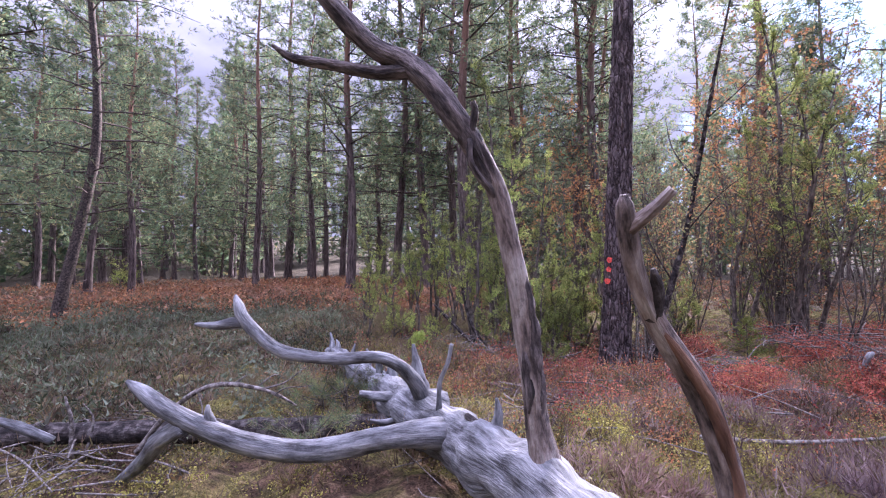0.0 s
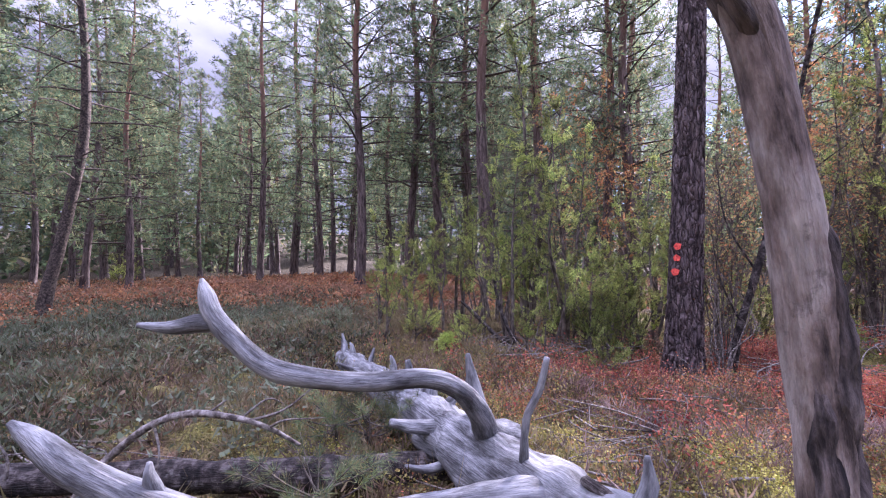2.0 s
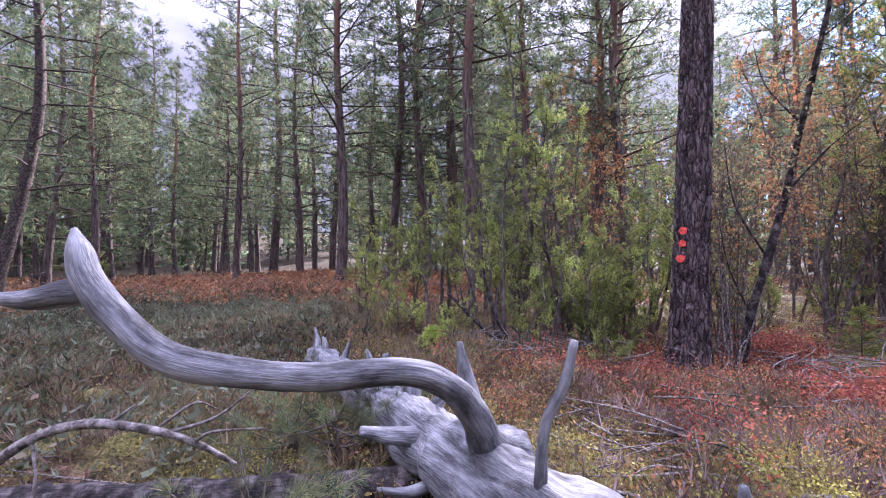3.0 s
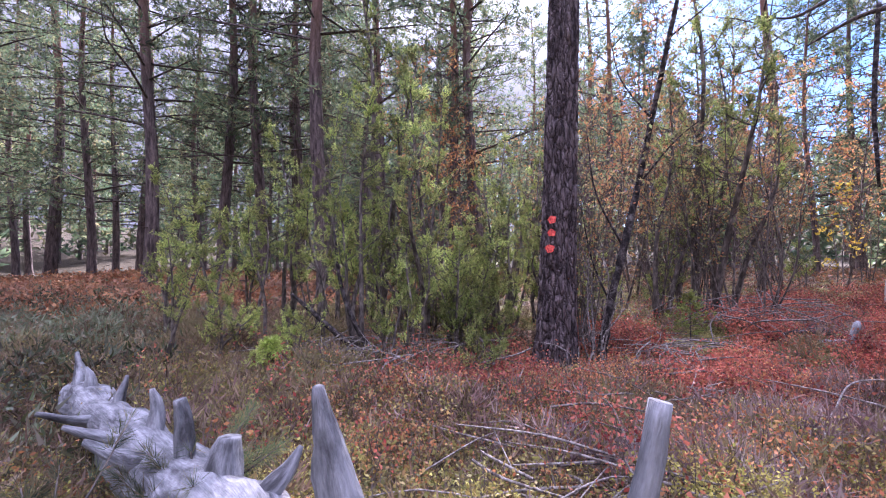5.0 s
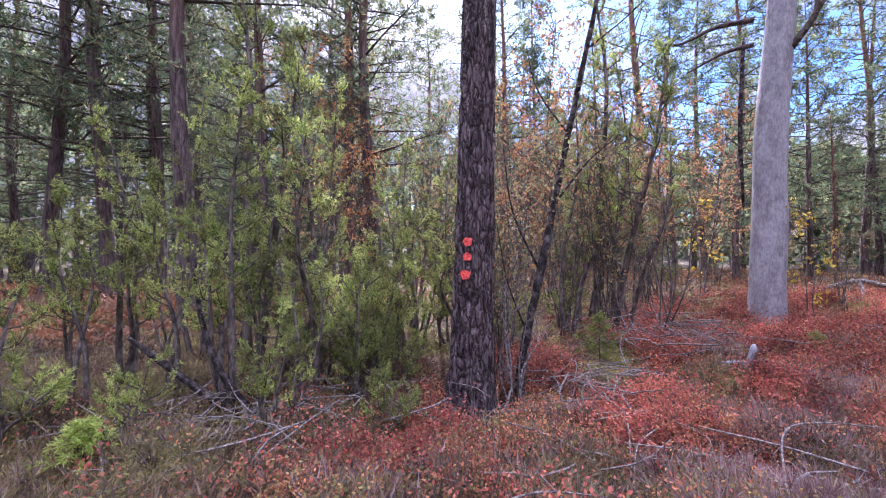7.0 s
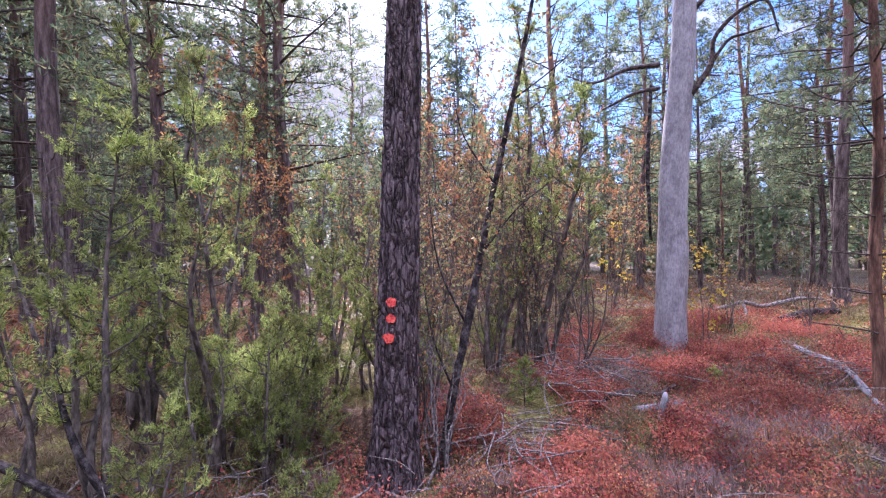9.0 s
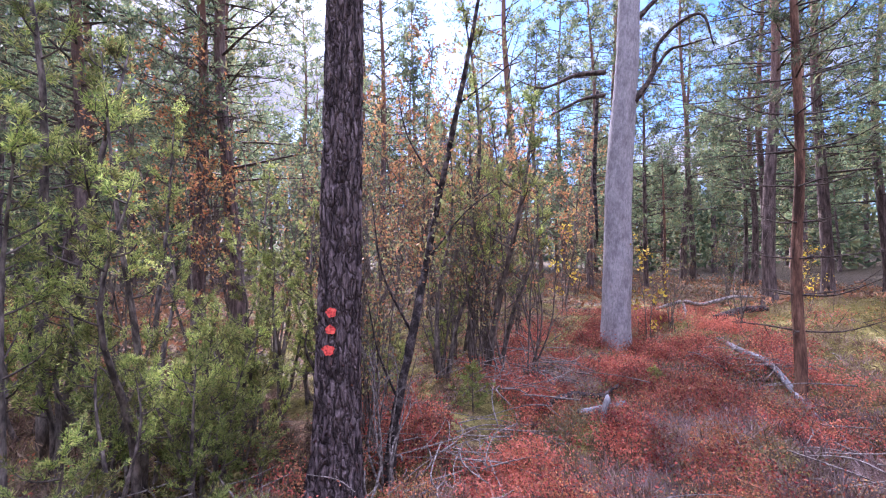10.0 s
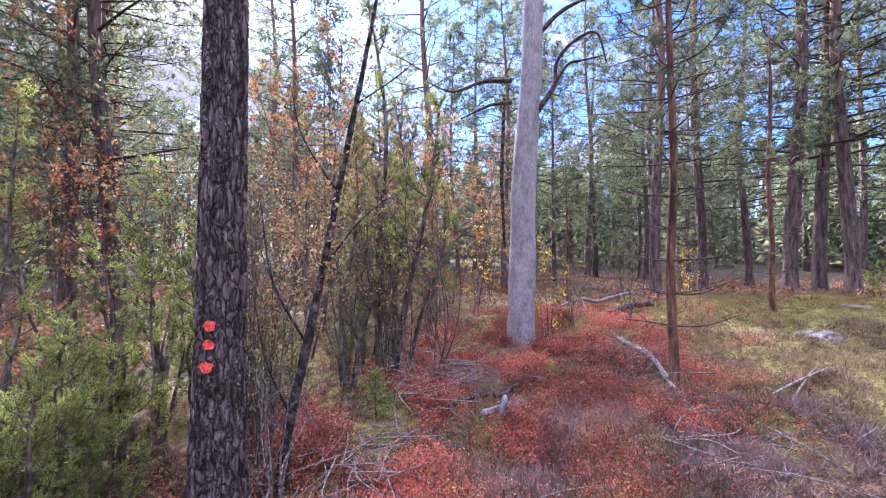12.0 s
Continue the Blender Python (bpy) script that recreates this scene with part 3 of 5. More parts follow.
def marked_pine():
    """The thick pine with three red paint spots, its bark broken into plates."""
    cx, cy = 2.51, 6.30
    z0 = ground_at(cx, cy)
    root = tagged(new("marked_pine"), "thick old pine with furrowed bark and three red paint spots", "tree")
    root.location = (cx, cy, z0)
    hgt = 14.0

    def centre(z):
        return 0.024 * z, -0.021 * z

    def radius(z, a):
        flare = 0.085 * math.exp(-max(z, 0) / 0.35)
        r = (0.183 + 0.02 * math.exp(-z / 1.2) + flare * (1 + 0.35 * math.sin(3 * a + 0.6))) * (1 - 0.85 * (max(z, 0) / hgt) ** 1.3)
        if z < 5.2:
            q = Vector((math.cos(a) * 2.0, math.sin(a) * 2.0, z * 0.85))
            warp = noise.noise_vector(q * 1.7) * 0.25
            d = noise.voronoi((q + warp) * 2.3)[0]
            groove = min(1.0, (d[1] - d[0]) * 3.2)
            r += 0.030 * groove - 0.020 + 0.006 * noise.noise(q * 9) + 0.004 * noise.noise(Vector((q.x * 14, q.y * 14, q.z * 40)))
        return r

    tr = Mesh()
    rows = list(np.linspace(-0.2, 5.2, 210)) + list(np.linspace(5.5, hgt, 14))
    sides = 120
    vs, fs = [], []
    for z in rows:
        x0, y0 = centre(z)
        for j in range(sides):
            a = 2 * math.pi * j / sides
            r = radius(z, a)
            vs.append((x0 + r * math.cos(a), y0 + r * math.sin(a), z))
    for i in range(len(rows) - 1):
        for j in range(sides):
            k = (j + 1) % sides
            fs.append((i * sides + j, i * sides + k, (i + 1) * sides + k, (i + 1) * sides + j))
    tr.add(vs, fs)
    trunk = part("trunk", tr.data("trunk", M_PINE), root, "deeply furrowed dark purplish-brown bark")
    rng = np.random.default_rng(4)
    face = math.atan2(-0.10, -0.17)
    for n, (z, da, sz) in enumerate(((1.455, 0.0, 0.050), (1.315, 0.02, 0.046), (1.15, -0.05, 0.052))):
        z -= z0
        sp = Mesh()
        vs, fs = [], []
        rings, seg = 5, 20
        x0, y0 = centre(z)
        ph = rng.uniform(0, 6)
        for i in range(rings + 1):
            for j in range(seg):
                b = 2 * math.pi * j / seg
                rr = sz * i / rings * (1 + 0.07 * math.sin(3 * b + ph) + 0.09 * math.sin(5 * b + ph * 2) + 0.05 * math.sin(9 * b))
                a = face + da + rr * math.cos(b) / 0.2
                zz = z + rr * math.sin(b) * 0.82
                r = 0.35 * radius(zz, a) + 0.65 * radius(z, face + da) + 0.016
                vs.append((x0 + r * math.cos(a), y0 + r * math.sin(a), zz))
        for i in range(rings):
            for j in range(seg):
                k = (j + 1) % seg
                fs.append((i * seg + j, i * seg + k, (i + 1) * seg + k, (i + 1) * seg + j))
        sp.add(vs, fs)
        part("paint_spot", sp.data("paint_spot", M_PAINT), trunk, "red sprayed paint spot")
    br = Mesh()
    cen, way = [], []
    for i in range(34):
        k = i / 34
        z = 8.0 + 5.8 * k
        az = i * 2.4
        L = 2.4 * (1 - k ** 2) + 0.3
        o = np.array([math.cos(az), math.sin(az), 0])
        a = np.array([*centre(z), z])
        e = a + o * L + np.array([0, 0, 0.3 * L])
        tube(br, [(*a, 0.04), (*((a + e) / 2 + np.array([0, 0, 0.1])), 0.025), (*e, 0.008)], 5, 2, closed=False)
        for q in range(40):
            cen.append(a + (e - a) * rng.uniform(0.35, 1) + rng.normal(size=3) * 0.3)
            way.append(unit(o + rng.normal(size=3) * 0.6))
    part("limb_mass", br.data("branches", M_LIMB), root)
    part("crown", soup("crown", needles(np.array(cen), np.array(way), 0.2, 8, 0.07, rng), 3, M_NEEDLE), root)
    # bare twigs curling round the foot of the trunk
    tw = Mesh()
    tube(tw, [(-0.30, -0.26, 0.22, 0.012), (-0.12, -0.33, 0.12, 0.014), (0.08, -0.34, 0.14, 0.014), (0.24, -0.30, 0.33, 0.011), (0.28, -0.26, 0.52, 0.005)], 6, 5, 0.1, 20)
    tube(tw, [(-0.34, -0.22, 0.06, 0.010), (-0.05, -0.40, 0.03, 0.014), (0.22, -0.38, 0.05, 0.013), (0.40, -0.26, 0.25, 0.010), (0.46, -0.2, 0.6, 0.004)], 6, 5, 0.1, 20)
    tube(tw, [(0.08, -0.34, 0.14, 0.009), (0.02, -0.36, 0.30, 0.007), (0.05, -0.33, 0.42, 0.003)], 5, 4)
    ob = new("bent_dead_branch", tw.data("bent_dead_branch", M_STICK))
    ob.location = (cx, cy, z0)
    tagged(ob, "bare grey bent twigs curling round the foot of the pine", "branch")


marked_pine()


def leaning_pine():
    """The pine that leans out of the heath, long bare limbs on its trunk."""
    root = tagged(new("leaning_pine"), "leaning pine with dark red-brown trunk and long drooping limbs", "tree")
    x, y = -9.6, 10.7
    root.location = (x, y, ground_at(x, y))
    rng = np.random.default_rng(7)
    tr = Mesh()
    axis = [(0, 0, -0.2, 0.17), (0.04, 0.05, 0.6, 0.14), (0.22, 0.3, 2.2, 0.12), (0.50, 0.45, 4.4, 0.11), (0.48, 0.45, 6.5, 0.09), (0.3, 0.4, 9.0, 0.065), (0.4, 0.5, 11.5, 0.02)]
    tube(tr, axis, 12, 5, 0.12, 6, 3)
    part("trunk", tr.data("trunk", M_LIMB), root, "dark red-brown leaning trunk")
    line = glide(axis, 8)
    cen, way = [], []
    for i in range(46):
        z = 2.8 + 8.5 * (i / 46) ** 0.9
        a = line[np.argmin(abs(line[:, 2] - z)), :3]
        az = i * 2.4 + rng.uniform(-0.4, 0.4)
        k = i / 46
        L = (2.6 if k < 0.8 else 1.3) * rng.uniform(0.6, 1.15)
        o = np.array([math.cos(az), math.sin(az), 0])
        drop = rng.uniform(-0.35, 0.0) if k < 0.5 else rng.uniform(-0.1, 0.5)
        e = a + o * L + np.array([0, 0, drop * L])
        m = (a + e) / 2 + np.array([0, 0, 0.1 * L])
        br = Mesh()
        tube(br, [(*a, 0.025), (*m, 0.016), (*e, 0.005)], 4, 4, closed=False)
        part("branch", br.data("branch", M_LIMB), root)
        for q in range(26 if k < 0.3 else 44):
            s = rng.uniform(0.45, 1.05)
            c = a + (e - a) * s + rng.normal(size=3) * 0.26
            cen.append(c)
            way.append(unit(o + rng.normal(size=3) * 0.5 + np.array([0, 0, 0.3])))
    part("crown", soup("crown", needles(np.array(cen), np.array(way), 0.18, 9, 0.07, rng), 3, M_NEEDLE), root)


leaning_pine()


def slim_pine():
    """The slim red young pine with bare whorls of branches."""
    x, y = 6.84, 3.15
    root = tagged(new("slim_pine"), "slim young pine with reddish bark and bare lower whorls", "tree", "slim young pines")
    root.location = (x, y, ground_at(x, y))
    rng = np.random.default_rng(70)
    tr = Mesh()
    tube(tr, [(0, 0, -0.2, 0.085), (0, 0, 0.05, 0.075), (0.02, -0.01, 0.5, 0.062), (0.03, 0.02, 1.6, 0.058), (0.05, -0.03, 3.0, 0.05), (0.02, 0.0, 4.6, 0.042), (0.06, 0.03, 6.5, 0.012)], 14, 8, 0.10, 9, 2)
    part("trunk", tr.data("trunk", M_RED), root, "flaky reddish-brown bark")
    cen, way = [], []
    for w in range(13):
        z = 0.9 + 0.43 * w
        for j in range(4):
            az = w * 0.9 + j * 1.57 + rng.uniform(-0.3, 0.3)
            L = rng.uniform(0.4, 0.8) if w < 4 else rng.uniform(0.7, 1.5) * (1.15 - 0.06 * w)
            o = np.array([math.cos(az), math.sin(az), 0])
            a = np.array([0.03, 0, z])
            up = rng.uniform(0.0, 0.35) if w < 8 else 0.6
            m = a + o * L * 0.5 + np.array([0, 0, 0.05 * L])
            e = a + o * L + np.array([0, 0, up * L])
            br = Mesh()
            tube(br, [(*a, 0.013), (*m, 0.009), (*e, 0.003)], 5, 4, closed=False)
            for t in range(3):
                b = a + (e - a) * rng.uniform(0.4, 0.9)
                f = b + unit(o + rng.normal(size=3) * 0.7) * L * 0.35
                tube(br, [(*b, 0.005), (*f, 0.002)], 3, 1, closed=False)
                if w >= 5:
                    for q in range(7):
                        cen.append(b + (f - b) * rng.uniform(0.3, 1.05))
                        way.append(unit(f - b + rng.normal(size=3) * 0.2))
            part("branch", br.data("branch", M_LIMB), root)
            if w >= 5:
                for q in range(8):
                    cen.append(m + (e - m) * rng.uniform(0.1, 1))
                    way.append(unit(o + np.array([0, 0, 0.5])))
    part("crown", soup("crown", needles(np.array(cen), np.array(way), 0.085, 16, 0.045, rng), 3, M_NEEDLE), root)
    copy_thing(root, place(None, 10.67, 1.49, 130, 0.85))
    copy_thing(root, place(None, 11.8, 5.6, 40, 0.6))


slim_pine()


def dead_pine():
    """The bare grey standing tree."""
    x, y = 7.95, 5.62
    root = tagged(new("dead_tree"), "bare standing dead tree with smooth silver-grey trunk", "tree")
    root.location = (x, y, ground_at(x, y))
    tr = Mesh()
    tube(tr, [(0, 0, -0.2, 0.30), (0, 0, 0.05, 0.275), (0.01, -0.01, 0.4, 0.25), (0.03, -0.05, 1.5, 0.235), (0.05, -0.10, 3.2, 0.215), (0.10, -0.24, 5.0, 0.19), (0.14, -0.30, 7.0, 0.16), (0.2, -0.3, 9.5, 0.10)], 28, 8, 0.07, 3, 5)
    part("trunk", tr.data("trunk", M_SNAG), root)
    for pts in ([(0.1, -0.35, 4.3, 0.06), (0.22, -0.62, 4.75, 0.045), (0.2, -0.68, 5.15, 0.035), (0.25, -0.95, 5.45, 0.03), (0.2, -1.35, 5.5, 0.022), (0.3, -1.5, 5.0, 0.012)],
                [(0.22, -0.62, 4.75, 0.03), (0.3, -0.85, 5.1, 0.025), (0.3, -1.1, 5.12, 0.02), (0.35, -1.5, 5.15, 0.008)],
                [(0.0, 0.1, 4.9, 0.05), (-0.35, 0.5, 4.85, 0.035), (-0.8, 0.9, 4.6, 0.02), (-1.2, 1.2, 4.7, 0.008)],
                [(0.0, 0.1, 4.5, 0.04), (-0.2, 0.45, 4.45, 0.03), (-0.5, 0.9, 4.2, 0.012)],
                [(0.1, -0.3, 5.6, 0.05), (0.3, -0.8, 6.1, 0.035), (0.6, -1.6, 6.4, 0.012)],
                [(0.2, -0.55, 4.6, 0.018), (0.3, -0.75, 4.55, 0.008)]):
        br = Mesh()
        tube(br, pts, 7, 5, 0.2, 12, 1)
        part("branch", br.data("branch", M_LIMB), root, "crooked dark dead branch")
    st = Mesh()
    tube(st, [(-0.10, 0.25, 1.9, 0.02), (-0.12, 0.27, 3.2, 0.035), (-0.05, 0.22, 4.6, 0.03)], 6, 4, 0.3, 8)
    part("bark_strip", st.data("bark_strip", M_DARK), root, "dark strip of loose bark")


dead_pine()


# ---- the fallen tree ----
def fallen_tree():
    root = tagged(new("fallen_tree"), "fallen barkless grey dead tree with upright crooked limbs", "fallen tree")

    def limb(name, pts, mat, sides=14, steps=7, rough=0.16, freq=7, seed=0.0, label=""):
        m = Mesh()
        tube(m, pts, sides, steps, rough, freq, seed)
        return part(name, m.data(name, mat), root, label)

    log = limb("trunk", [(-1.62, 6.15, 0.17, 0.05), (-1.45, 5.8, 0.17, 0.11), (-0.75, 4.45, 0.22, 0.14), (-0.2, 3.25, 0.30, 0.165), (0.16, 2.55, 0.34, 0.175), (0.43, 1.9, 0.42, 0.17), (0.62, 1.38, 0.42, 0.16), (0.95, 0.65, 0.28, 0.15), (1.4, -0.2, 0.11, 0.14)], M_GREY, 36, 16, 0.30, 7, 1.0, "smooth weathered grey log")
    limb("limb", [(0.05, 2.72, 0.36, 0.109), (-0.10, 2.64, 0.40, 0.088), (-0.35, 2.66, 0.36, 0.074), (-0.82, 2.66, 0.28, 0.069), (-1.2, 2.52, 0.40, 0.062), (-1.53, 2.43, 0.60, 0.052), (-1.70, 2.43, 0.72, 0.035), (-1.78, 2.43, 0.77, 0.012)], M_GREY, 18, 9, 0.16, 8, 3.0)
    limb("limb", [(-1.46, 2.44, 0.52, 0.05), (-1.62, 2.48, 0.42, 0.052), (-1.80, 2.6, 0.24, 0.045), (-2.05, 2.75, 0.05, 0.03)], M_GREY, 12, 6, 0.2, 9, 4.0)
    limb("limb", [(-0.05, 3.26, 0.36, 0.12), (-0.14, 3.14, 0.46, 0.070), (-0.20, 2.97, 0.62, 0.050), (-0.29, 2.83, 0.76, 0.042), (-0.42, 2.73, 0.835, 0.038), (-0.68, 2.63, 0.85, 0.037), (-0.97, 2.60, 0.90, 0.040), (-1.13, 2.63, 1.0, 0.040), (-1.24, 2.67, 1.09, 0.038), (-1.28, 2.69, 1.17, 0.03), (-1.31, 2.71, 1.23, 0.008)], M_GREY, 18, 9, 0.15, 9, 5.0, "smooth grey limb ending in a fork")
    limb("limb", [(-1.20, 2.66, 1.06, 0.03), (-1.30, 2.68, 1.06, 0.036), (-1.42, 2.69, 1.04, 0.026), (-1.55, 2.69, 1.05, 0.010)], M_GREY, 12, 6, 0.16, 9, 6.0)
    limb("standing_limb", [(0.47, 1.80, 0.40, 0.098), (0.44, 1.87, 0.58, 0.069), (0.41, 1.87, 0.75, 0.053), (0.38, 1.86, 0.95, 0.048), (0.33, 1.84, 1.3, 0.046), (0.23, 1.82, 1.74, 0.043), (0.09, 1.80, 2.0, 0.046)], M_TAN, 20, 10, 0.16, 8, 7.0, "half-bare limb with strips of dark bark")
    limb("limb_top", [(0.23, 1.82, 1.74, 0.034), (0.09, 1.80, 2.0, 0.050), (-0.06, 1.84, 2.22, 0.049), (-0.17, 1.89, 2.33, 0.050), (-0.33, 1.9, 2.42, 0.046), (-0.55, 1.9, 2.66, 0.042), (-0.85, 1.92, 3.05, 0.025)], M_BARKY, 18, 10, 0.22, 9, 7.0, "upper limb still covered in dark cracked bark")
    limb("limb", [(-0.14, 1.88, 2.29, 0.038), (-0.30, 1.9, 2.29, 0.031), (-0.50, 1.91, 2.33, 0.024), (-0.68, 1.93, 2.37, 0.020), (-0.78, 1.93, 2.43, 0.008)], M_BARKY, 12, 7, 0.16, 9, 8.0)
    limb("limb_stub", [(0.10, 1.79, 1.93, 0.020), (0.13, 1.75, 2.05, 0.017), (0.12, 1.74, 2.1, 0.013)], M_BARKY, 8, 4, 0.2, 12, 9.0)
    limb("limb_stub", [(0.22, 1.8, 1.72, 0.017), (0.12, 1.76, 1.84, 0.015), (0.11, 1.75, 1.95, 0.011)], M_BARKY, 8, 4, 0.2, 12, 9.5)
    limb("standing_limb", [(0.80, 1.12, 0.42, 0.046), (0.755, 1.11, 0.72, 0.036), (0.72, 1.10, 0.92, 0.034), (0.64, 1.08, 1.12, 0.033), (0.52, 1.04, 1.29, 0.027), (0.455, 1.0, 1.40, 0.023), (0.42, 0.97, 1.50, 0.023), (0.405, 0.95, 1.565, 0.020), (0.40, 0.945, 1.595, 0.008)], M_TAN, 18, 10, 0.14, 8, 10.0, "brown half-bare limb broken off at its top")
    limb("limb_stub", [(0.415, 0.96, 1.52, 0.020), (0.45, 0.93, 1.555, 0.015), (0.485, 0.90, 1.60, 0.011)], M_TAN, 10, 5, 0.15, 12, 11.0)
    limb("limb_stub", [(0.50, 1.03, 1.31, 0.022), (0.50, 1.0, 1.38, 0.018), (0.48, 0.98, 1.43, 0.006)], M_DARK, 8, 4, 0.2, 12, 12.0, "dark torn bark stub")
    for pts in ([(-0.16, 3.32, 0.42, 0.06), (-0.20, 3.34, 0.62, 0.042), (-0.23, 3.34, 0.80, 0.012)],
                [(-0.03, 2.80, 0.44, 0.022), (-0.02, 2.77, 0.66, 0.015), (0.03, 2.74, 0.80, 0.014), (0.055, 2.73, 0.92, 0.011)],
                [(-1.52, 5.95, 0.20, 0.05), (-1.56, 6.05, 0.32, 0.03), (-1.59, 6.09, 0.43, 0.010)],
                [(-1.37, 5.65, 0.20, 0.045), (-1.38, 5.68, 0.33, 0.030), (-1.41, 5.70, 0.40, 0.008)],
                [(-0.80, 4.6, 0.30, 0.040), (-0.80, 4.62, 0.42, 0.028), (-0.82, 4.63, 0.50, 0.010)],
                [(-0.62, 4.2, 0.30, 0.05), (-0.62, 4.21, 0.45, 0.034), (-0.64, 4.2, 0.56, 0.022)],
                [(-0.47, 3.88, 0.30, 0.075), (-0.46, 3.90, 0.43, 0.058), (-0.45, 3.91, 0.51, 0.035)],
                [(-0.62, 4.25, 0.28, 0.055), (-0.80, 4.30, 0.32, 0.036), (-0.97, 4.36, 0.40, 0.010)],
                [(-0.78, 4.6, 0.26, 0.050), (-0.95, 4.6, 0.31, 0.032), (-1.12, 4.6, 0.39, 0.010)],
                [(-0.34, 3.75, 0.38, 0.035), (-0.28, 3.76, 0.44, 0.022), (-0.24, 3.78, 0.50, 0.007)],
                [(-1.10, 5.15, 0.26, 0.040), (-1.08, 5.17, 0.36, 0.026), (-1.06, 5.2, 0.44, 0.008)],
                [(-0.36, 3.5, 0.34, 0.05), (-0.52, 3.46, 0.36, 0.036), (-0.66, 3.42, 0.40, 0.022)],
                [(-0.28, 3.3, 0.26, 0.035), (-0.42, 3.2, 0.25, 0.022), (-0.55, 3.15, 0.29, 0.010)],
                [(0.30, 2.45, 0.50, 0.035), (0.31, 2.42, 0.60, 0.022), (0.30, 2.41, 0.68, 0.009)],
                [(0.42, 1.65, 0.42, 0.07), (0.30, 1.58, 0.42, 0.05), (0.22, 1.55, 0.38, 0.02)],
                [(-1.33, 2.49, 0.50, 0.03), (-1.35, 2.48, 0.57, 0.02), (-1.35, 2.48, 0.62, 0.008)],
                [(-1.08, 5.15, 0.22, 0.04), (-1.22, 5.08, 0.26, 0.025), (-1.37, 5.0, 0.34, 0.010)]):
        limb("limb_stub", pts, M_GREY, 12, 6, 0.38, 16, pts[0][0] * 7).parent = log
    # loose bark left on the limbs
    limb("bark_strip", [(0.435, 1.85, 0.66, 0.010), (0.420, 1.845, 0.80, 0.027), (0.405, 1.84, 0.95, 0.025), (0.385, 1.83, 1.12, 0.027), (0.36, 1.82, 1.30, 0.022), (0.31, 1.81, 1.48, 0.008)], M_BARKY, 14, 12, 0.5, 26, 14.0, "dark cracked bark left on the limb")
    limb("bark_strip", [(0.365, 1.835, 0.80, 0.006), (0.367, 1.83, 0.88, 0.022), (0.355, 1.826, 1.0, 0.022), (0.343, 1.822, 1.10, 0.006)], M_BARKY, 12, 10, 0.5, 26, 15.0, "dark cracked bark left on the limb")
    limb("bark_strip", [(0.745, 1.085, 0.78, 0.006), (0.72, 1.072, 0.92, 0.016), (0.66, 1.055, 1.08, 0.016), (0.57, 1.03, 1.22, 0.012), (0.51, 1.02, 1.29, 0.005)], M_RED, 10, 8, 0.5, 20, 16.0, "reddish bark strip on the broken limb")
    # splintered bark standing off the log
    limb("splinter", [(0.20, 2.60, 0.49, 0.008), (0.14, 2.52, 0.54, 0.020), (0.22, 2.38, 0.53, 0.016), (0.30, 2.27, 0.51, 0.004)], M_DARK, 8, 5, 0.4, 14, 2.0, "dark splintered bark")


fallen_tree()


def dark_log():
    x = Mesh()
    tube(x, [(-4.3, 3.15, 0.10, 0.07), (-3.2, 3.25, 0.14, 0.075), (-2.4, 3.3, 0.14, 0.08), (-1.5, 3.36, 0.13, 0.085), (-0.7, 3.42, 0.13, 0.09), (-0.1, 3.55, 0.12, 0.08)], 16, 14, 0.25, 10, 3)
    ob = tagged(new("dark_log", x.data("dark_log", M_DARK)), "dark fallen log with flaking lichen-spotted bark on moss", "log")
    m = Mesh()
    tube(m, [(-2.75, 3.05, 0.18, 0.03), (-2.95, 3.0, 0.30, 0.035), (-3.15, 2.95, 0.38, 0.02)], 8, 4, 0.2, 10)
    part("stub", m.data("stub", M_GREY), ob)
    b = Mesh()
    tube(b, [(-2.12, 3.0, 0.12, 0.020), (-1.95, 3.05, 0.36, 0.019), (-1.72, 3.08, 0.53, 0.018), (-1.5, 3.1, 0.56, 0.017), (-1.25, 3.12, 0.50, 0.014), (-1.06, 3.13, 0.40, 0.008)], 8, 7, 0.25, 15)
    for pts in ([(-1.5, 3.1, 0.56, 0.008), (-1.42, 3.12, 0.62, 0.004)], [(-1.3, 3.12, 0.52, 0.009), (-1.15, 3.16, 0.56, 0.006), (-1.02, 3.2, 0.66, 0.003)], [(-1.2, 3.12, 0.49, 0.007), (-1.1, 3.05, 0.55, 0.005), (-0.9, 3.0, 0.58, 0.002)],
                [(-1.35, 3.12, 0.53, 0.007), (-1.25, 3.2, 0.60, 0.005), (-1.18, 3.24, 0.56, 0.002)], [(-1.75, 3.08, 0.52, 0.007), (-1.68, 3.02, 0.40, 0.005), (-1.7, 3.0, 0.26, 0.003)]):
        tube(b, pts, 5, 4)
    tagged(new("dead_branch", b.data("dead_branch", M_STICK)), "thin curved dead branch arching over the moss", "branch")


dark_log()


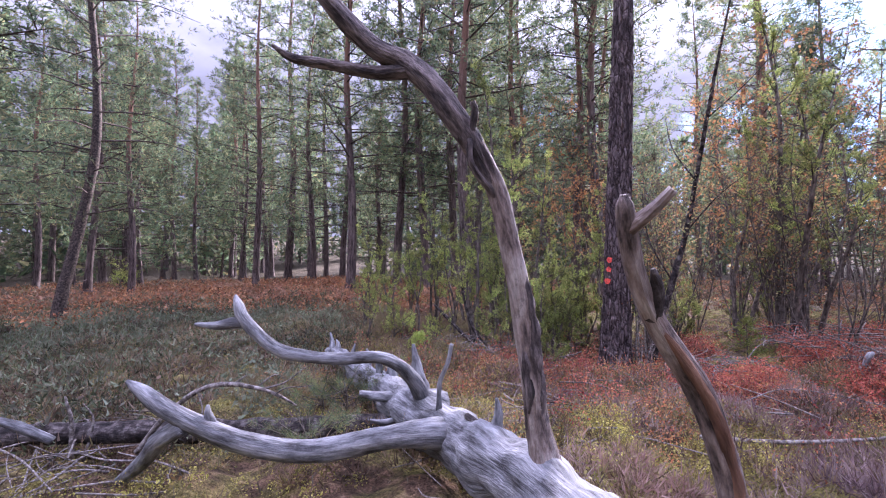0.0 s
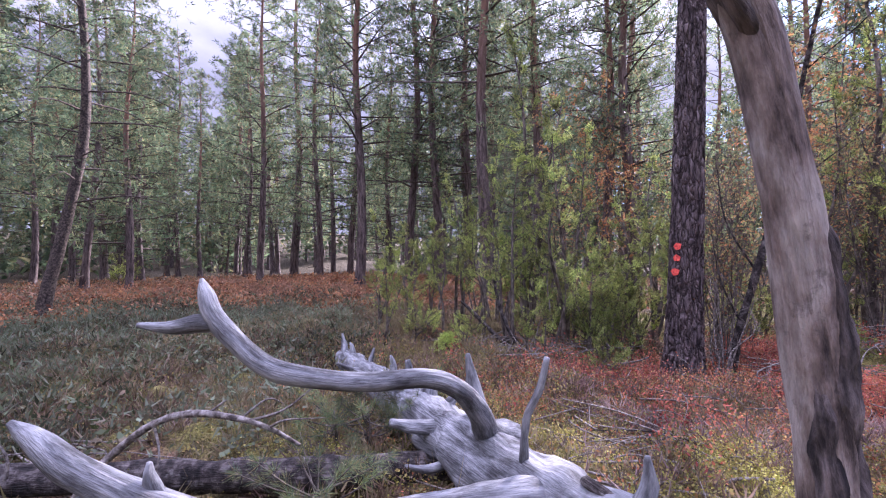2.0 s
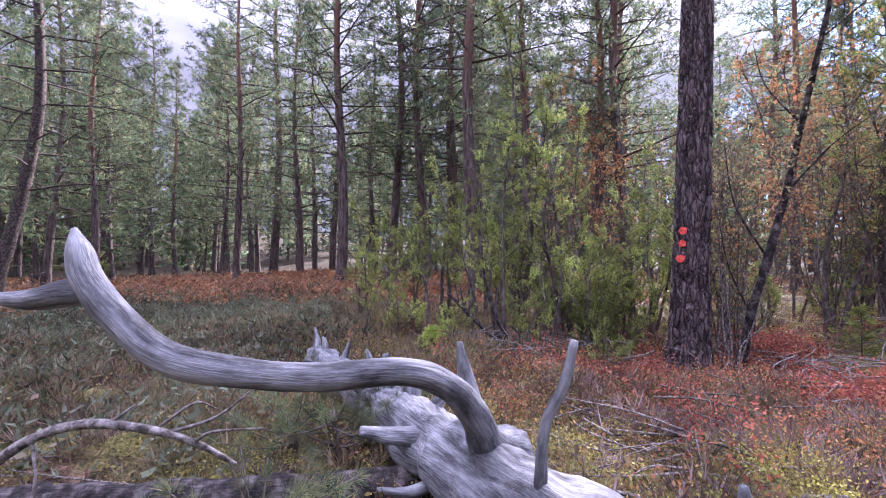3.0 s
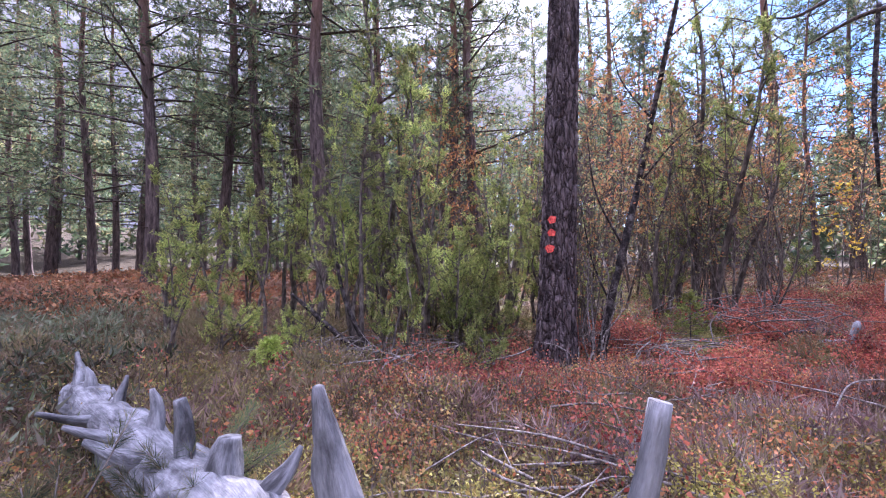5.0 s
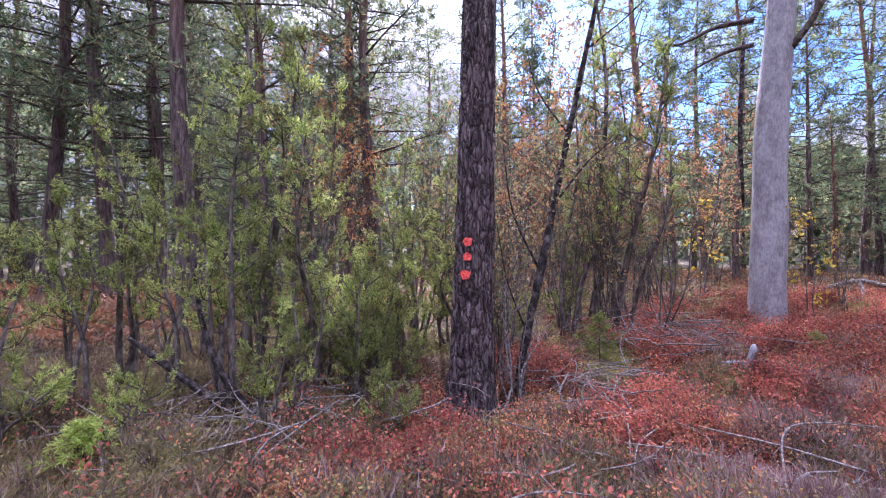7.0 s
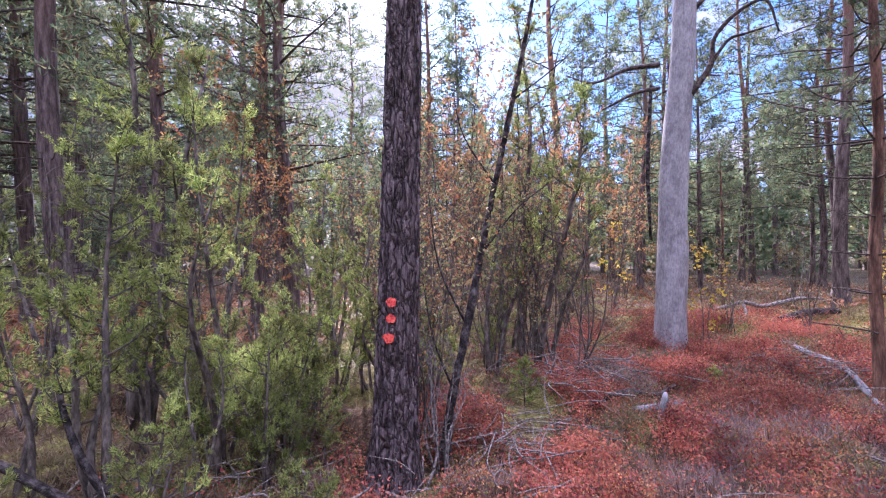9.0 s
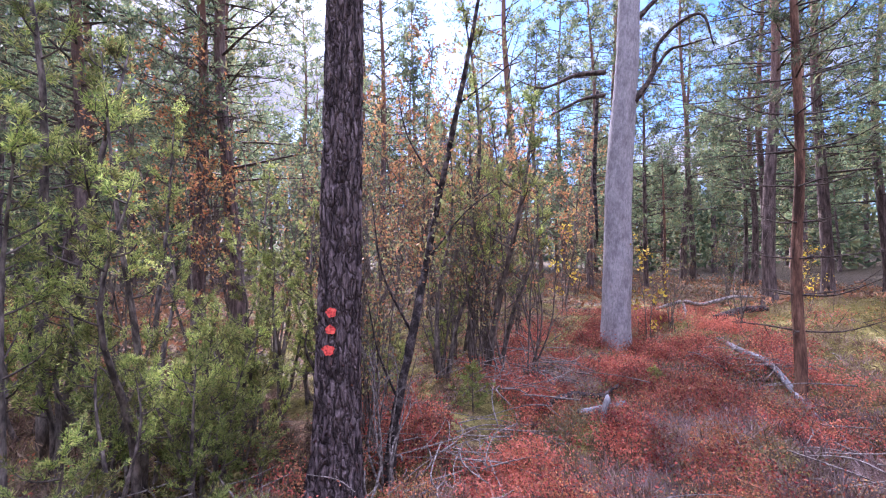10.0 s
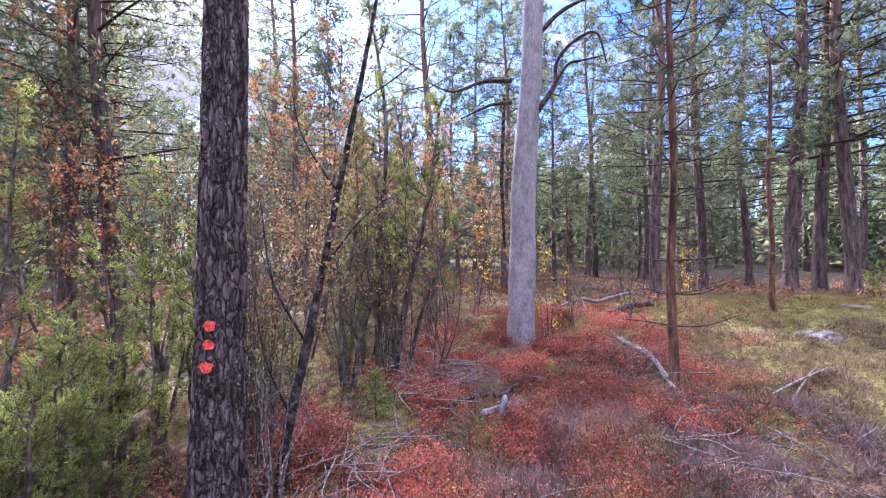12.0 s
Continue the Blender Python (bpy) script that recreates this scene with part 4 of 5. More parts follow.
# ---- junipers and shrubs ----
def juniper(h, seed, stems=2, dens=1.0, low=0.2):
    rng = np.random.default_rng(seed)
    root = new("juniper")
    cen, way = [], []
    for s in range(stems):
        st, tw = Mesh(), Mesh()
        az = rng.uniform(0, 6.28)
        hh = h * (1 if s == 0 else rng.uniform(0.55, 0.9))
        off = np.array([math.cos(az), math.sin(az), 0]) * (0.0 if s == 0 else 0.10 + 0.12 * h * rng.uniform(0.5, 1))
        b = rng.normal(size=2) * 0.05
        pts = [np.array([b[0], b[1], -0.05]), np.array([*(off[:2] * 0.4 + b), hh * 0.3]), np.array([*(off[:2] * 0.9 + rng.normal(size=2) * 0.05), hh * 0.65]), np.array([*(off[:2] + rng.normal(size=2) * 0.10), hh])]
        tube(st, [(*p, (0.012 + 0.008 * h) * (1 - 0.3 * j)) for j, p in enumerate(pts)], 7, 4, 0.2, 12, s)
        line = glide([(*p, 1) for p in pts], 10)[:, :3]
        nt = int(7.5 * hh * dens) + 2
        for i in range(nt):
            # a side branch bending upwards, with a spray of upright shoots
            k = low + (1 - low) * (i + rng.uniform(0, 1)) / nt
            a = line[min(len(line) - 1, int(k * (len(line) - 1)))]
            t = rng.uniform(0, 6.28)
            out = np.array([math.cos(t), math.sin(t), 0.0])
            L = (0.07 + 0.22 * (1 - k) ** 0.7) * rng.uniform(0.4, 1.5)
            m = a + (out + np.array([0, 0, rng.uniform(0.2, 0.7)])) * L * 0.6
            e = m + (out * 0.6 + np.array([0, 0, rng.uniform(0.5, 1.0)])) * L * 0.6
            tube(tw, [(*a, 0.007), (*m, 0.005), (*e, 0.002)], 4, 2, closed=False)
            for b in range(5):
                f = rng.uniform(0.2, 1.0)
                p = a + (m - a) * f * 2 if f < 0.5 else m + (e - m) * (f - 0.5) * 2
                w = unit(np.array([0, 0, 0.9]) + out * 0.5 + rng.normal(size=3) * 0.45)
                sl = rng.uniform(0.07, 0.19) * (1.15 - 0.4 * k)
                q = p + w * sl
                tube(tw, [(*p, 0.003), (*q, 0.001)], 3, 1, closed=False)
                for g in range(5):
                    cen.append(p + (q - p) * (g + rng.uniform(0, 0.9)) / 5)
                    way.append(unit(w + rng.normal(size=3) * 0.2))
        for g in range(10):
            cen.append(line[-1] - np.array([0, 0, 0.02 * g]) + rng.normal(size=3) * 0.008)
            way.append(np.array([0, 0, 1.0]))
        part("stem", st.data("stem", M_TWIG), root)
        tagged(part("twig_mass", tw.data("twigs", M_TWIG), root), kind="stuff")
    part("foliage", soup("foliage", needles(np.array(cen), np.array(way), 0.042, 11, 0.085, rng, 0.75), 3, M_JUNIPER), root)
    return tagged(root, "green juniper bush with slim upright stems", "juniper", "junipers by the pine")


def build_junipers():
    kinds = [juniper(1.6, 1, 2, 1.0, 0.35), juniper(2.4, 2, 3, 0.9, 0.4), juniper(1.1, 3, 4, 0.9, 0.3), juniper(2.0, 4, 2, 0.8, 0.45), juniper(3.2, 6, 2, 0.7, 0.45), juniper(0.7, 7, 4, 0.7, 0.2)]
    used = set()
    for i, (k, x, y, s) in enumerate(((0, -0.98, 7.35, 1.0), (5, -0.8, 6.9, 1.0), (1, -0.25, 7.8, 1.05), (3, 0.12, 7.55, 1.0), (1, 0.62, 7.2, 1.15), (0, 0.9, 7.9, 1.2), (4, 1.24, 7.1, 1.1), (3, 1.0, 6.7, 0.75),
                                      (2, 1.6, 6.75, 0.85), (0, 1.82, 6.98, 1.0), (2, 2.0, 7.3, 1.0), (1, 2.33, 7.6, 0.9), (0, -0.6, 8.8, 1.0), (4, 1.9, 8.4, 1.0),
                                      (2, 0.75, 6.35, 1.0), (5, 1.45, 6.1, 0.9), (3, 2.9, 7.9, 1.0), (2, 2.5, 8.6, 1.5), (2, 4.4, 8.1, 1.3), (2, 5.0, 7.2, 0.9), (0, 5.6, 7.3, 1.0), (5, -0.1, 6.6, 0.8), (3, -0.5, 7.5, 0.9), 
                                      (2, -13.5, 18.0, 1.5), (2, -16.0, 22.0, 1.6), (2, 12.5, 9.5, 1.3), (4, 4.9, 6.9, 1.0), (2, 17.0, -2.0, 1.6), (4, 0.5, 9.4, 1.0), (1, 3.4, 8.9, 1.2), (4, 5.7, 6.6, 1.15), (2, 1.0, 9.6, 1.6), (2, 2.08, 6.85, 0.9),
                                      (2, 1.34, 7.3, 1.4), (0, 1.55, 6.7, 0.9), (2, 2.0, 7.4, 1.4), (2, 2.45, 7.45, 1.3), (2, 1.7, 7.0, 1.3), (1, 1.15, 7.7, 0.85), (4, 5.25, 6.6, 1.55), (4, 6.3, 7.6, 1.4), (2, 4.0, 7.3, 1.2), (2, 3.4, 7.8, 1.4), (1, 3.1, 7.4, 1.0), (4, 1.0, 8.4, 1.5), (1, -1.5, 8.2, 0.8), (0, -1.2, 6.9, 0.8))):
        m = place(None, x, y, i * 77.0, s)
        if k in used:
            copy_thing(kinds[k], m)
        else:
            kinds[k].matrix_basis = m
            used.add(k)


build_junipers()


def sapling(name, h, seed, stems, leaf, count, size, label, lean=(0.0, 0.0), mat=None, base=0.012):
    """A thin, nearly leafless shrub of several stems."""
    rng = np.random.default_rng(seed)
    root = new(name)
    ends = []
    for s in range(stems):
        st, tw = Mesh(), Mesh()
        az = rng.uniform(0, 6.28)
        hh = h * rng.uniform(0.65, 1.0)
        sp = h * rng.uniform(0.05, 0.22) if stems > 1 else 0.03 * h
        p0 = np.array([rng.normal() * 0.05, rng.normal() * 0.05, -0.05])
        top = np.array([math.cos(az) * sp + lean[0], math.sin(az) * sp + lean[1], hh])
        pts = [p0, p0 + (top - p0) * 0.35 + rng.normal(size=3) * 0.06, p0 + (top - p0) * 0.7 + rng.normal(size=3) * 0.08, top]
        r = base * (0.6 + 0.25 * h) / 1.2
        tube(st, [(*p, r * (1 - 0.29 * j)) for j, p in enumerate(pts)], 6, 5, 0.2, 10, s)
        line = glide([(*p, 1) for p in pts], 8)[:, :3]
        for i in range(int(5 * hh)):
            k = rng.uniform(0.2, 1.0)
            a = line[int(k * (len(line) - 1))]
            t = rng.uniform(0, 6.28)
            o = unit(np.array([math.cos(t), math.sin(t), rng.uniform(0.5, 1.6)]))
            L = h * rng.uniform(0.08, 0.24) * (1.2 - k * 0.7)
            m = a + o * L * 0.5 + rng.normal(size=3) * 0.02
            e = a + o * L + rng.normal(size=3) * 0.06
            tube(tw, [(*a, r * 0.35), (*m, r * 0.25), (*e, 0.002)], 4, 2, closed=False)
            for q in range(3):
                b = a + (e - a) * rng.uniform(0.3, 0.95)
                f = b + unit(o + rng.normal(size=3) * 0.7) * L * 0.45
                tube(tw, [(*b, r * 0.16 + 0.001), (*f, 0.0012)], 3, 1, closed=False)
                ends.append((b, f))
        part("stem", st.data("stem", mat or M_TWIG), root)
        tagged(part("twig_mass", tw.data("twigs", mat or M_TWIG), root), kind="stuff")
    if count:
        e = np.array(ends)
        pick = rng.integers(0, len(e), count)
        f = rng.uniform(0.2, 1.1, (count, 1))
        cen = e[pick, 0] + (e[pick, 1] - e[pick, 0]) * f + rng.normal(size=(count, 3)) * 0.03
        part("leaves", soup("leaves", leaves(cen, size, rng, 0.4), 4, leaf), root)
    return tagged(root, label, "shrub", "thin autumn shrubs")


def build_shrubs():
    thin = "thin many-stemmed shrub with few autumn leaves"
    kinds = [sapling("shrub", 3.2, 51, 5, M_SPARSE, 1100, 0.022, thin), sapling("shrub", 4.2, 52, 4, M_SPARSE, 1300, 0.023, thin), sapling("shrub", 2.2, 53, 6, M_SPARSE, 800, 0.021, thin), sapling("shrub", 2.6, 54, 5, M_TWIG, 0, 0.02, "bare thin-stemmed shrub without leaves")]
    used = set()
    for i, (k, x, y, s) in enumerate(((1, 5.4, 6.35, 1.0), (0, 5.15, 6.6, 1.0), (0, 3.4, 6.9, 0.9), (2, 3.1, 6.5, 1.0), (3, 3.6, 7.4, 1.1), (1, 4.1, 7.6, 0.9), (0, 4.6, 7.9, 1.0), (3, 4.9, 7.0, 1.0), (1, 6.3, 8.0, 1.0), (2, 6.0, 7.2, 1.1),
                                      (1, 3.6, 9.2, 1.1), (0, 7.2, 9.0, 1.1), (3, 2.9, 6.7, 0.8), (2, 8.6, 8.0, 1.0), (1, 8.5, 10.5, 1.1), (0, 10.5, 9.0, 1.0), (1, 5.2, 10.5, 1.1), (2, 9.4, 5.0, 0.8), (3, 9.8, 3.9, 0.8), (2, 11.0, 6.5, 1.0),
                                      (0, 12.8, 7.0, 0.9), (2, 13.5, 4.5, 0.9), (3, 1.3, 8.0, 1.0), (3, 0.2, 9.3, 1.2), (0, 6.6, 11.5, 1.0), (1, 10.5, 12.0, 1.0), (2, 1.9, 9.8, 1.0), (3, 5.7, 6.1, 1.1), (0, 14.5, 9.0, 1.0), (2, 14.5, 3.0, 0.8), (2, 7.4, 7.2, 0.9), (1, 4.6, 8.9, 1.0))):
        m = place(None, x, y, i * 61.0, s)
        if k in used:
            copy_thing(kinds[k], m)
        else:
            kinds[k].matrix_basis = m
            used.add(k)
    tall = sapling("rusty_birch", 7.5, 57, 2, M_RUST, 2600, 0.036, "slender birch with thin rust-coloured leaves", base=0.016)
    tagged(tall, "", "tree", "slender autumn birches")
    tall.matrix_basis = place(None, 7.6, 10.2, 0, 1.0)
    for i, (x, y, s) in enumerate(((9.6, 12.2, 1.1), (11.6, 10.4, 1.0), (13.2, 13.4, 1.15), (10.2, 8.6, 0.8), (4.3, 12.0, 0.9), (14.5, 11.2, 1.0), (12.4, 8.4, 0.85), (6.0, 8.9, 0.75), (15.6, 15.5, 1.2), (3.0, 10.6, 0.75))):
        copy_thing(tall, place(None, x, y, 50 + i * 67.0, s))
    b = sapling("birch_sapling", 2.3, 61, 2, M_YELLOW, 170, 0.035, "small birch sapling with bright yellow leaves")
    b.matrix_basis = place(None, 8.35, 5.15, 0, 1.0)
    tagged(b, "", "tree", "birch saplings")
    copy_thing(b, place(None, 11.0, 3.0, 90, 0.7))
    copy_thing(b, place(None, 10.4, 7.6, 200, 1.3))
    # the mossy stem that leans away from the marked pine
    root = tagged(new("leaning_sapling"), "leaning dark stem with lichen, growing beside the pine", "tree")
    root.location = (2.95, 6.12, ground_at(2.95, 6.12))
    rng = np.random.default_rng(9)
    tr = Mesh()
    axis = [(0, 0, -0.05, 0.06), (0.10, -0.03, 0.6, 0.044), (0.28, -0.08, 1.3, 0.040), (0.46, -0.12, 2.0, 0.035), (0.54, -0.3, 2.9, 0.028), (0.62, -0.58, 4.1, 0.020), (0.8, -0.7, 5.2, 0.006)]
    tube(tr, axis, 10, 9, 0.28, 14, 4)
    part("stem", tr.data("stem", M_DARK), root)
    for pts in ([(0.28, -0.08, 1.3, 0.014), (0.0, 0.02, 1.9, 0.010), (-0.05, 0.1, 2.6, 0.004)], [(0.46, -0.12, 2.0, 0.013), (0.75, -0.35, 2.45, 0.008), (0.95, -0.6, 2.7, 0.003)], [(0.52, -0.25, 2.7, 0.012), (0.35, 0.0, 3.2, 0.008), (0.3, 0.1, 3.7, 0.003)],
                [(0.58, -0.45, 3.5, 0.010), (0.85, -0.75, 3.8, 0.006), (1.05, -1.0, 4.1, 0.003)], [(0.12, -0.04, 0.7, 0.012), (-0.05, 0.05, 1.2, 0.009), (-0.1, 0.15, 1.8, 0.003)]):
        br = Mesh()
        tube(br, pts, 6, 6, 0.2, 12)
        part("branch", br.data("branch", M_DARK), root)
    e = glide(axis, 8)[24:, :3]
    cen = e[rng.integers(0, len(e), 800)] + rng.normal(size=(800, 3)) * np.array([0.15, 0.15, 0.2])
    part("leaves", soup("leaves", leaves(cen, 0.024, rng, 0.4), 4, M_SPARSE), root)
    # grey-green lichened stems behind the trunk's foot
    g = sapling("lichened_shrub", 1.5, 63, 6, M_TWIG, 0, 0.02, "lichen-grey dead twigs at the foot of the pine", mat=M_STICK, base=0.016)
    g.matrix_basis = place(None, 2.86, 6.02, 0, 1.0)


build_shrubs()


def small_spruce(x, y, h, seed, turn=0.0):
    rng = np.random.default_rng(seed)
    root = tagged(new("spruce_seedling"), "tiny light green spruce seedling among red bilberry", "tree", "conifer seedlings")
    root.matrix_basis = place(None, x, y, turn)
    st = Mesh()
    tube(st, [(0, 0, -0.05, 0.009), (0, 0, h * 0.6, 0.006), (0, 0, h, 0.003)], 6, 3)
    cen, way = [], []
    for i in range(22):
        k = i / 22
        z = h * (0.12 + 0.85 * k)
        az = i * 2.4
        L = h * 0.62 * (1 - k) + 0.03
        o = np.array([math.cos(az), math.sin(az), 0.25])
        a = np.array([0, 0, z])
        tube(st, [(*a, 0.004), (*(a + o * L), 0.0015)], 3, 1, closed=False)
        for q in range(16):
            cen.append(a + o * L * rng.uniform(0.1, 1.02) + rng.normal(size=3) * 0.012)
            way.append(unit(o + rng.normal(size=3) * 0.5))
    part("stem", st.data("stem", M_TWIG), root)
    part("needles", soup("needles", needles(np.array(cen), np.array(way), 0.045, 9, 0.10, rng, 0.6), 3, M_SPRUCE), root)


small_spruce(4.32, 6.12, 0.62, 1)
small_spruce(-0.35, 6.35, 0.32, 2)
small_spruce(6.2, 4.6, 0.25, 3)


def pine_seedling(x, y, h, seed):
    """A low pine shoot with long needles in bursts."""
    rng = np.random.default_rng(seed)
    root = tagged(new("pine_seedling"), "low pine shoot with long blue-green needle bursts", "tree", "pine seedlings")
    root.matrix_basis = place(None, x, y)
    st = Mesh()
    cen, way = [], []
    for i in range(16):
        az = i * 2.4
        L = rng.uniform(0.18, 0.42)
        o = np.array([math.cos(az), math.sin(az), rng.uniform(0.1, 0.9)])
        a = np.array([0, 0, h * rng.uniform(0.3, 0.95)])
        e = a + unit(o) * L
        tube(st, [(*a, 0.006), (*((a + e) / 2 - np.array([0, 0, 0.02])), 0.004), (*e, 0.002)], 4, 2)
        for q in range(9):
            cen.append(a + (e - a) * rng.uniform(0.45, 1.0))
            way.append(unit(o))
    tube(st, [(0, 0, -0.05, 0.012), (0.02, 0, h * 0.5, 0.009), (0, 0, h, 0.004)], 6, 3)
    part("stem", st.data("stem", M_TWIG), root)
    part("needles", soup("needles", needles(np.array(cen), np.array(way), 0.075, 22, 0.016, rng, 0.75), 3, M_SHOOT), root)


pine_seedling(-0.85, 3.75, 0.36, 1)
pine_seedling(-0.55, 4.0, 0.34, 2)
pine_seedling(-1.1, 3.9, 0.28, 3)
pine_seedling(-0.95, 3.05, 0.18, 4)


# ---- sticks, brush, rocks ----
def stick(name, pts, mat, label, sides=8, rough=0.2, kids=()):
    m = Mesh()
    pts = [(x, y, ground_at(x, y) + z, r) for x, y, z, r in pts]
    tube(m, pts, sides, 6, rough, 12, pts[0][0])
    for k in kids:
        tube(m, [(x, y, ground_at(x, y) + z, r) for x, y, z, r in k], 5, 4, rough, 12)
    return tagged(new(name, m.data(name, mat)), label, "branch", "fallen branches")


stick("fallen_branch", [(8.95, 4.2, 0.05, 0.05), (8.2, 3.85, 0.12, 0.045), (7.4, 3.45, 0.10, 0.04), (6.6, 3.1, 0.08, 0.035), (5.9, 2.85, 0.05, 0.03), (5.4, 2.72, 0.04, 0.025)], M_GREY, "long pale bare branch lying among red bilberry")
stick("fallen_branch", [(10.0, 5.4, 0.25, 0.03), (10.4, 5.0, 0.30, 0.04), (10.8, 4.7, 0.28, 0.04), (11.3, 4.2, 0.35, 0.035), (11.6, 3.85, 0.3, 0.02)], M_STICK, "crooked grey branch lying on the heath", kids=([(10.4, 5.0, 0.30, 0.03), (10.2, 4.9, 0.1, 0.02), (9.9, 5.0, 0.02, 0.01)],))
stick("fallen_branch", [(10.2, 4.4, 0.1, 0.07), (10.7, 4.0, 0.14, 0.075), (11.2, 3.6, 0.12, 0.06)], M_DARK, "short dark mossy log piece on the heath")
stick("fallen_branch", [(6.3, 2.2, 0.16, 0.012), (6.9, 1.8, 0.18, 0.014), (7.6, 1.4, 0.14, 0.008)], M_STICK, "thin bleached stick lying in the heather")
stick("fallen_branch", [(6.4, 2.0, 0.10, 0.010), (7.0, 1.75, 0.12, 0.012), (7.7, 1.5, 0.1, 0.006)], M_STICK, "thin bleached stick lying in the heather")
stick("broken_stub", [(4.62, 4.72, 0.0, 0.03), (4.60, 4.70, 0.12, 0.028), (4.63, 4.68, 0.22, 0.035), (4.68, 4.69, 0.26, 0.02)], M_GREY, "small bleached broken wood stub in red bilberry")
stick("fallen_branch", [(4.6, 5.5, 0.10, 0.03), (5.0, 5.2, 0.14, 0.035), (5.5, 5.05, 0.12, 0.03), (5.9, 4.9, 0.06, 0.02)], M_DARK, "dark rotting branch half sunk in bilberry")
stick("fallen_branch", [(4.7, 5.0, 0.08, 0.04), (5.0, 4.8, 0.12, 0.04), (5.3, 4.7, 0.1, 0.03)], M_GREY, "short grey piece of dead wood")
stick("fallen_branch", [(1.9, 3.2, 0.12, 0.016), (2.5, 3.15, 0.14, 0.016), (3.3, 3.2, 0.12, 0.012), (3.9, 3.3, 0.1, 0.006)], M_STICK, "thin pale stick lying across the heather")
stick("fallen_branch", [(2.2, 3.7, 0.06, 0.006), (2.7, 3.9, 0.20, 0.006), (3.2, 4.0, 0.27, 0.005), (3.7, 3.7, 0.2, 0.004), (4.1, 3.3, 0.06, 0.002)], M_STICK, "thin arching dead twig in the heather", kids=([(2.7, 3.9, 0.20, 0.005), (3.1, 3.6, 0.14, 0.004), (3.4, 3.4, 0.06, 0.002)],))
stick("fallen_branch", [(1.35, 3.2, 0.08, 0.006), (1.0, 3.9, 0.14, 0.006), (0.8, 4.4, 0.1, 0.003)], M_STICK, "thin dark stick beside the fallen log")
stick("fallen_branch", [(1.5, 3.3, 0.06, 0.006), (1.1, 3.8, 0.12, 0.006), (0.7, 4.2, 0.08, 0.003)], M_DARK, "thin dark stick beside the fallen log")
stick("fallen_branch", [(0.62, 7.1, 0.0, 0.035), (0.35, 7.25, 0.18, 0.032), (0.05, 7.4, 0.38, 0.028), (-0.15, 7.5, 0.50, 0.018)], M_DARK, "leaning dead juniper stem")
stick("fallen_branch", [(0.75, 7.05, 0.0, 0.03), (0.5, 7.1, 0.35, 0.028), (0.35, 7.2, 0.8, 0.02), (0.3, 7.25, 1.3, 0.012)], M_DARK, "bent dark juniper stem")
stick("standing_twig", [(-2.75, 3.2, 0.0, 0.02), (-2.74, 3.2, 0.25, 0.016), (-2.78, 3.18, 0.48, 0.006)], M_STICK, "upright broken twig beside the dark log", kids=([(-2.65, 3.2, 0.0, 0.012), (-2.6, 3.22, 0.3, 0.008), (-2.66, 3.2, 0.42, 0.004)],))


def brush_pile(x, y, w, hgt, count, seed, label):
    rng = np.random.default_rng(seed)
    root = tagged(new("brush_pile"), label, "brush pile", "brush piles")
    root.location = (x, y, ground_at(x, y))
    for i in range(count):
        a = rng.uniform(0, 6.28)
        c = rng.normal(size=2) * w * 0.35
        L = rng.uniform(0.25, 0.8) * w
        d = np.array([math.cos(a), math.sin(a)]) * L * 0.5
        z = rng.uniform(0.02, hgt)
        tilt = rng.uniform(-0.35, 0.35) * hgt
        k = rng.normal(size=2) * 0.05 * w
        r = rng.uniform(0.003, 0.009)
        m = Mesh()
        tube(m, [(*(c - d), max(0.0, z - tilt), r), (*(c + k), z + 0.02, r * 0.9), (*(c + d), max(0.0, z + tilt), r * 0.5)], 5, 3, 0.15, 10, closed=False)
        part("stick", m.data("stick", M_STICK), root)


brush_pile(0.6, 6.75, 1.5, 0.26, 100, 1, "low heap of thin grey dead juniper twigs")
brush_pile(5.3, 6.1, 1.5, 0.42, 80, 2, "heap of bleached dead branches round the shrub's foot")
brush_pile(3.45, 5.6, 1.2, 0.24, 70, 3, "scattered bleached dead twigs over bilberry")
brush_pile(5.4, 2.4, 1.5, 0.16, 60, 4, "tangle of grey dead twigs in the heather")
brush_pile(1.15, 3.9, 1.0, 0.12, 36, 5, "scatter of dead twigs beside the fallen log")
brush_pile(7.6, 3.6, 1.0, 0.2, 60, 6, "grey dry twigs beside the pale branch")
brush_pile(-2.6, 2.9, 1.4, 0.12, 50, 7, "dry twigs scattered beside the dark log")
brush_pile(0.3, 3.2, 1.0, 0.10, 30, 8, "few dry twigs beside the fallen log")
brush_pile(2.4, 4.2, 1.2, 0.10, 30, 9, "bleached twigs lying over the moss")


def rock(x, y, sx, sy, sz, seed, label):
    bm = bmesh.new()
    bmesh.ops.create_icosphere(bm, subdivisions=4, radius=1.0)
    for v in bm.verts:
        d = 1 + 0.25 * noise.noise(v.co * 1.4 + Vector((seed, 0, 0))) + 0.08 * noise.noise(v.co * 4 + Vector((0, seed, 0)))
        v.co = Vector((v.co.x * sx, v.co.y * sy, v.co.z * sz)) * d
    me = bpy.data.meshes.new("rock")
    bm.to_mesh(me)
    bm.free()
    me.polygons.foreach_set("use_smooth", [True] * len(me.polygons))
    me.materials.append(M_ROCK)
    ob = tagged(new("rock", me), label, "rock", "half-buried rocks")
    ob.matrix_basis = place(None, x, y, seed * 50, dz=-sz * 0.55)


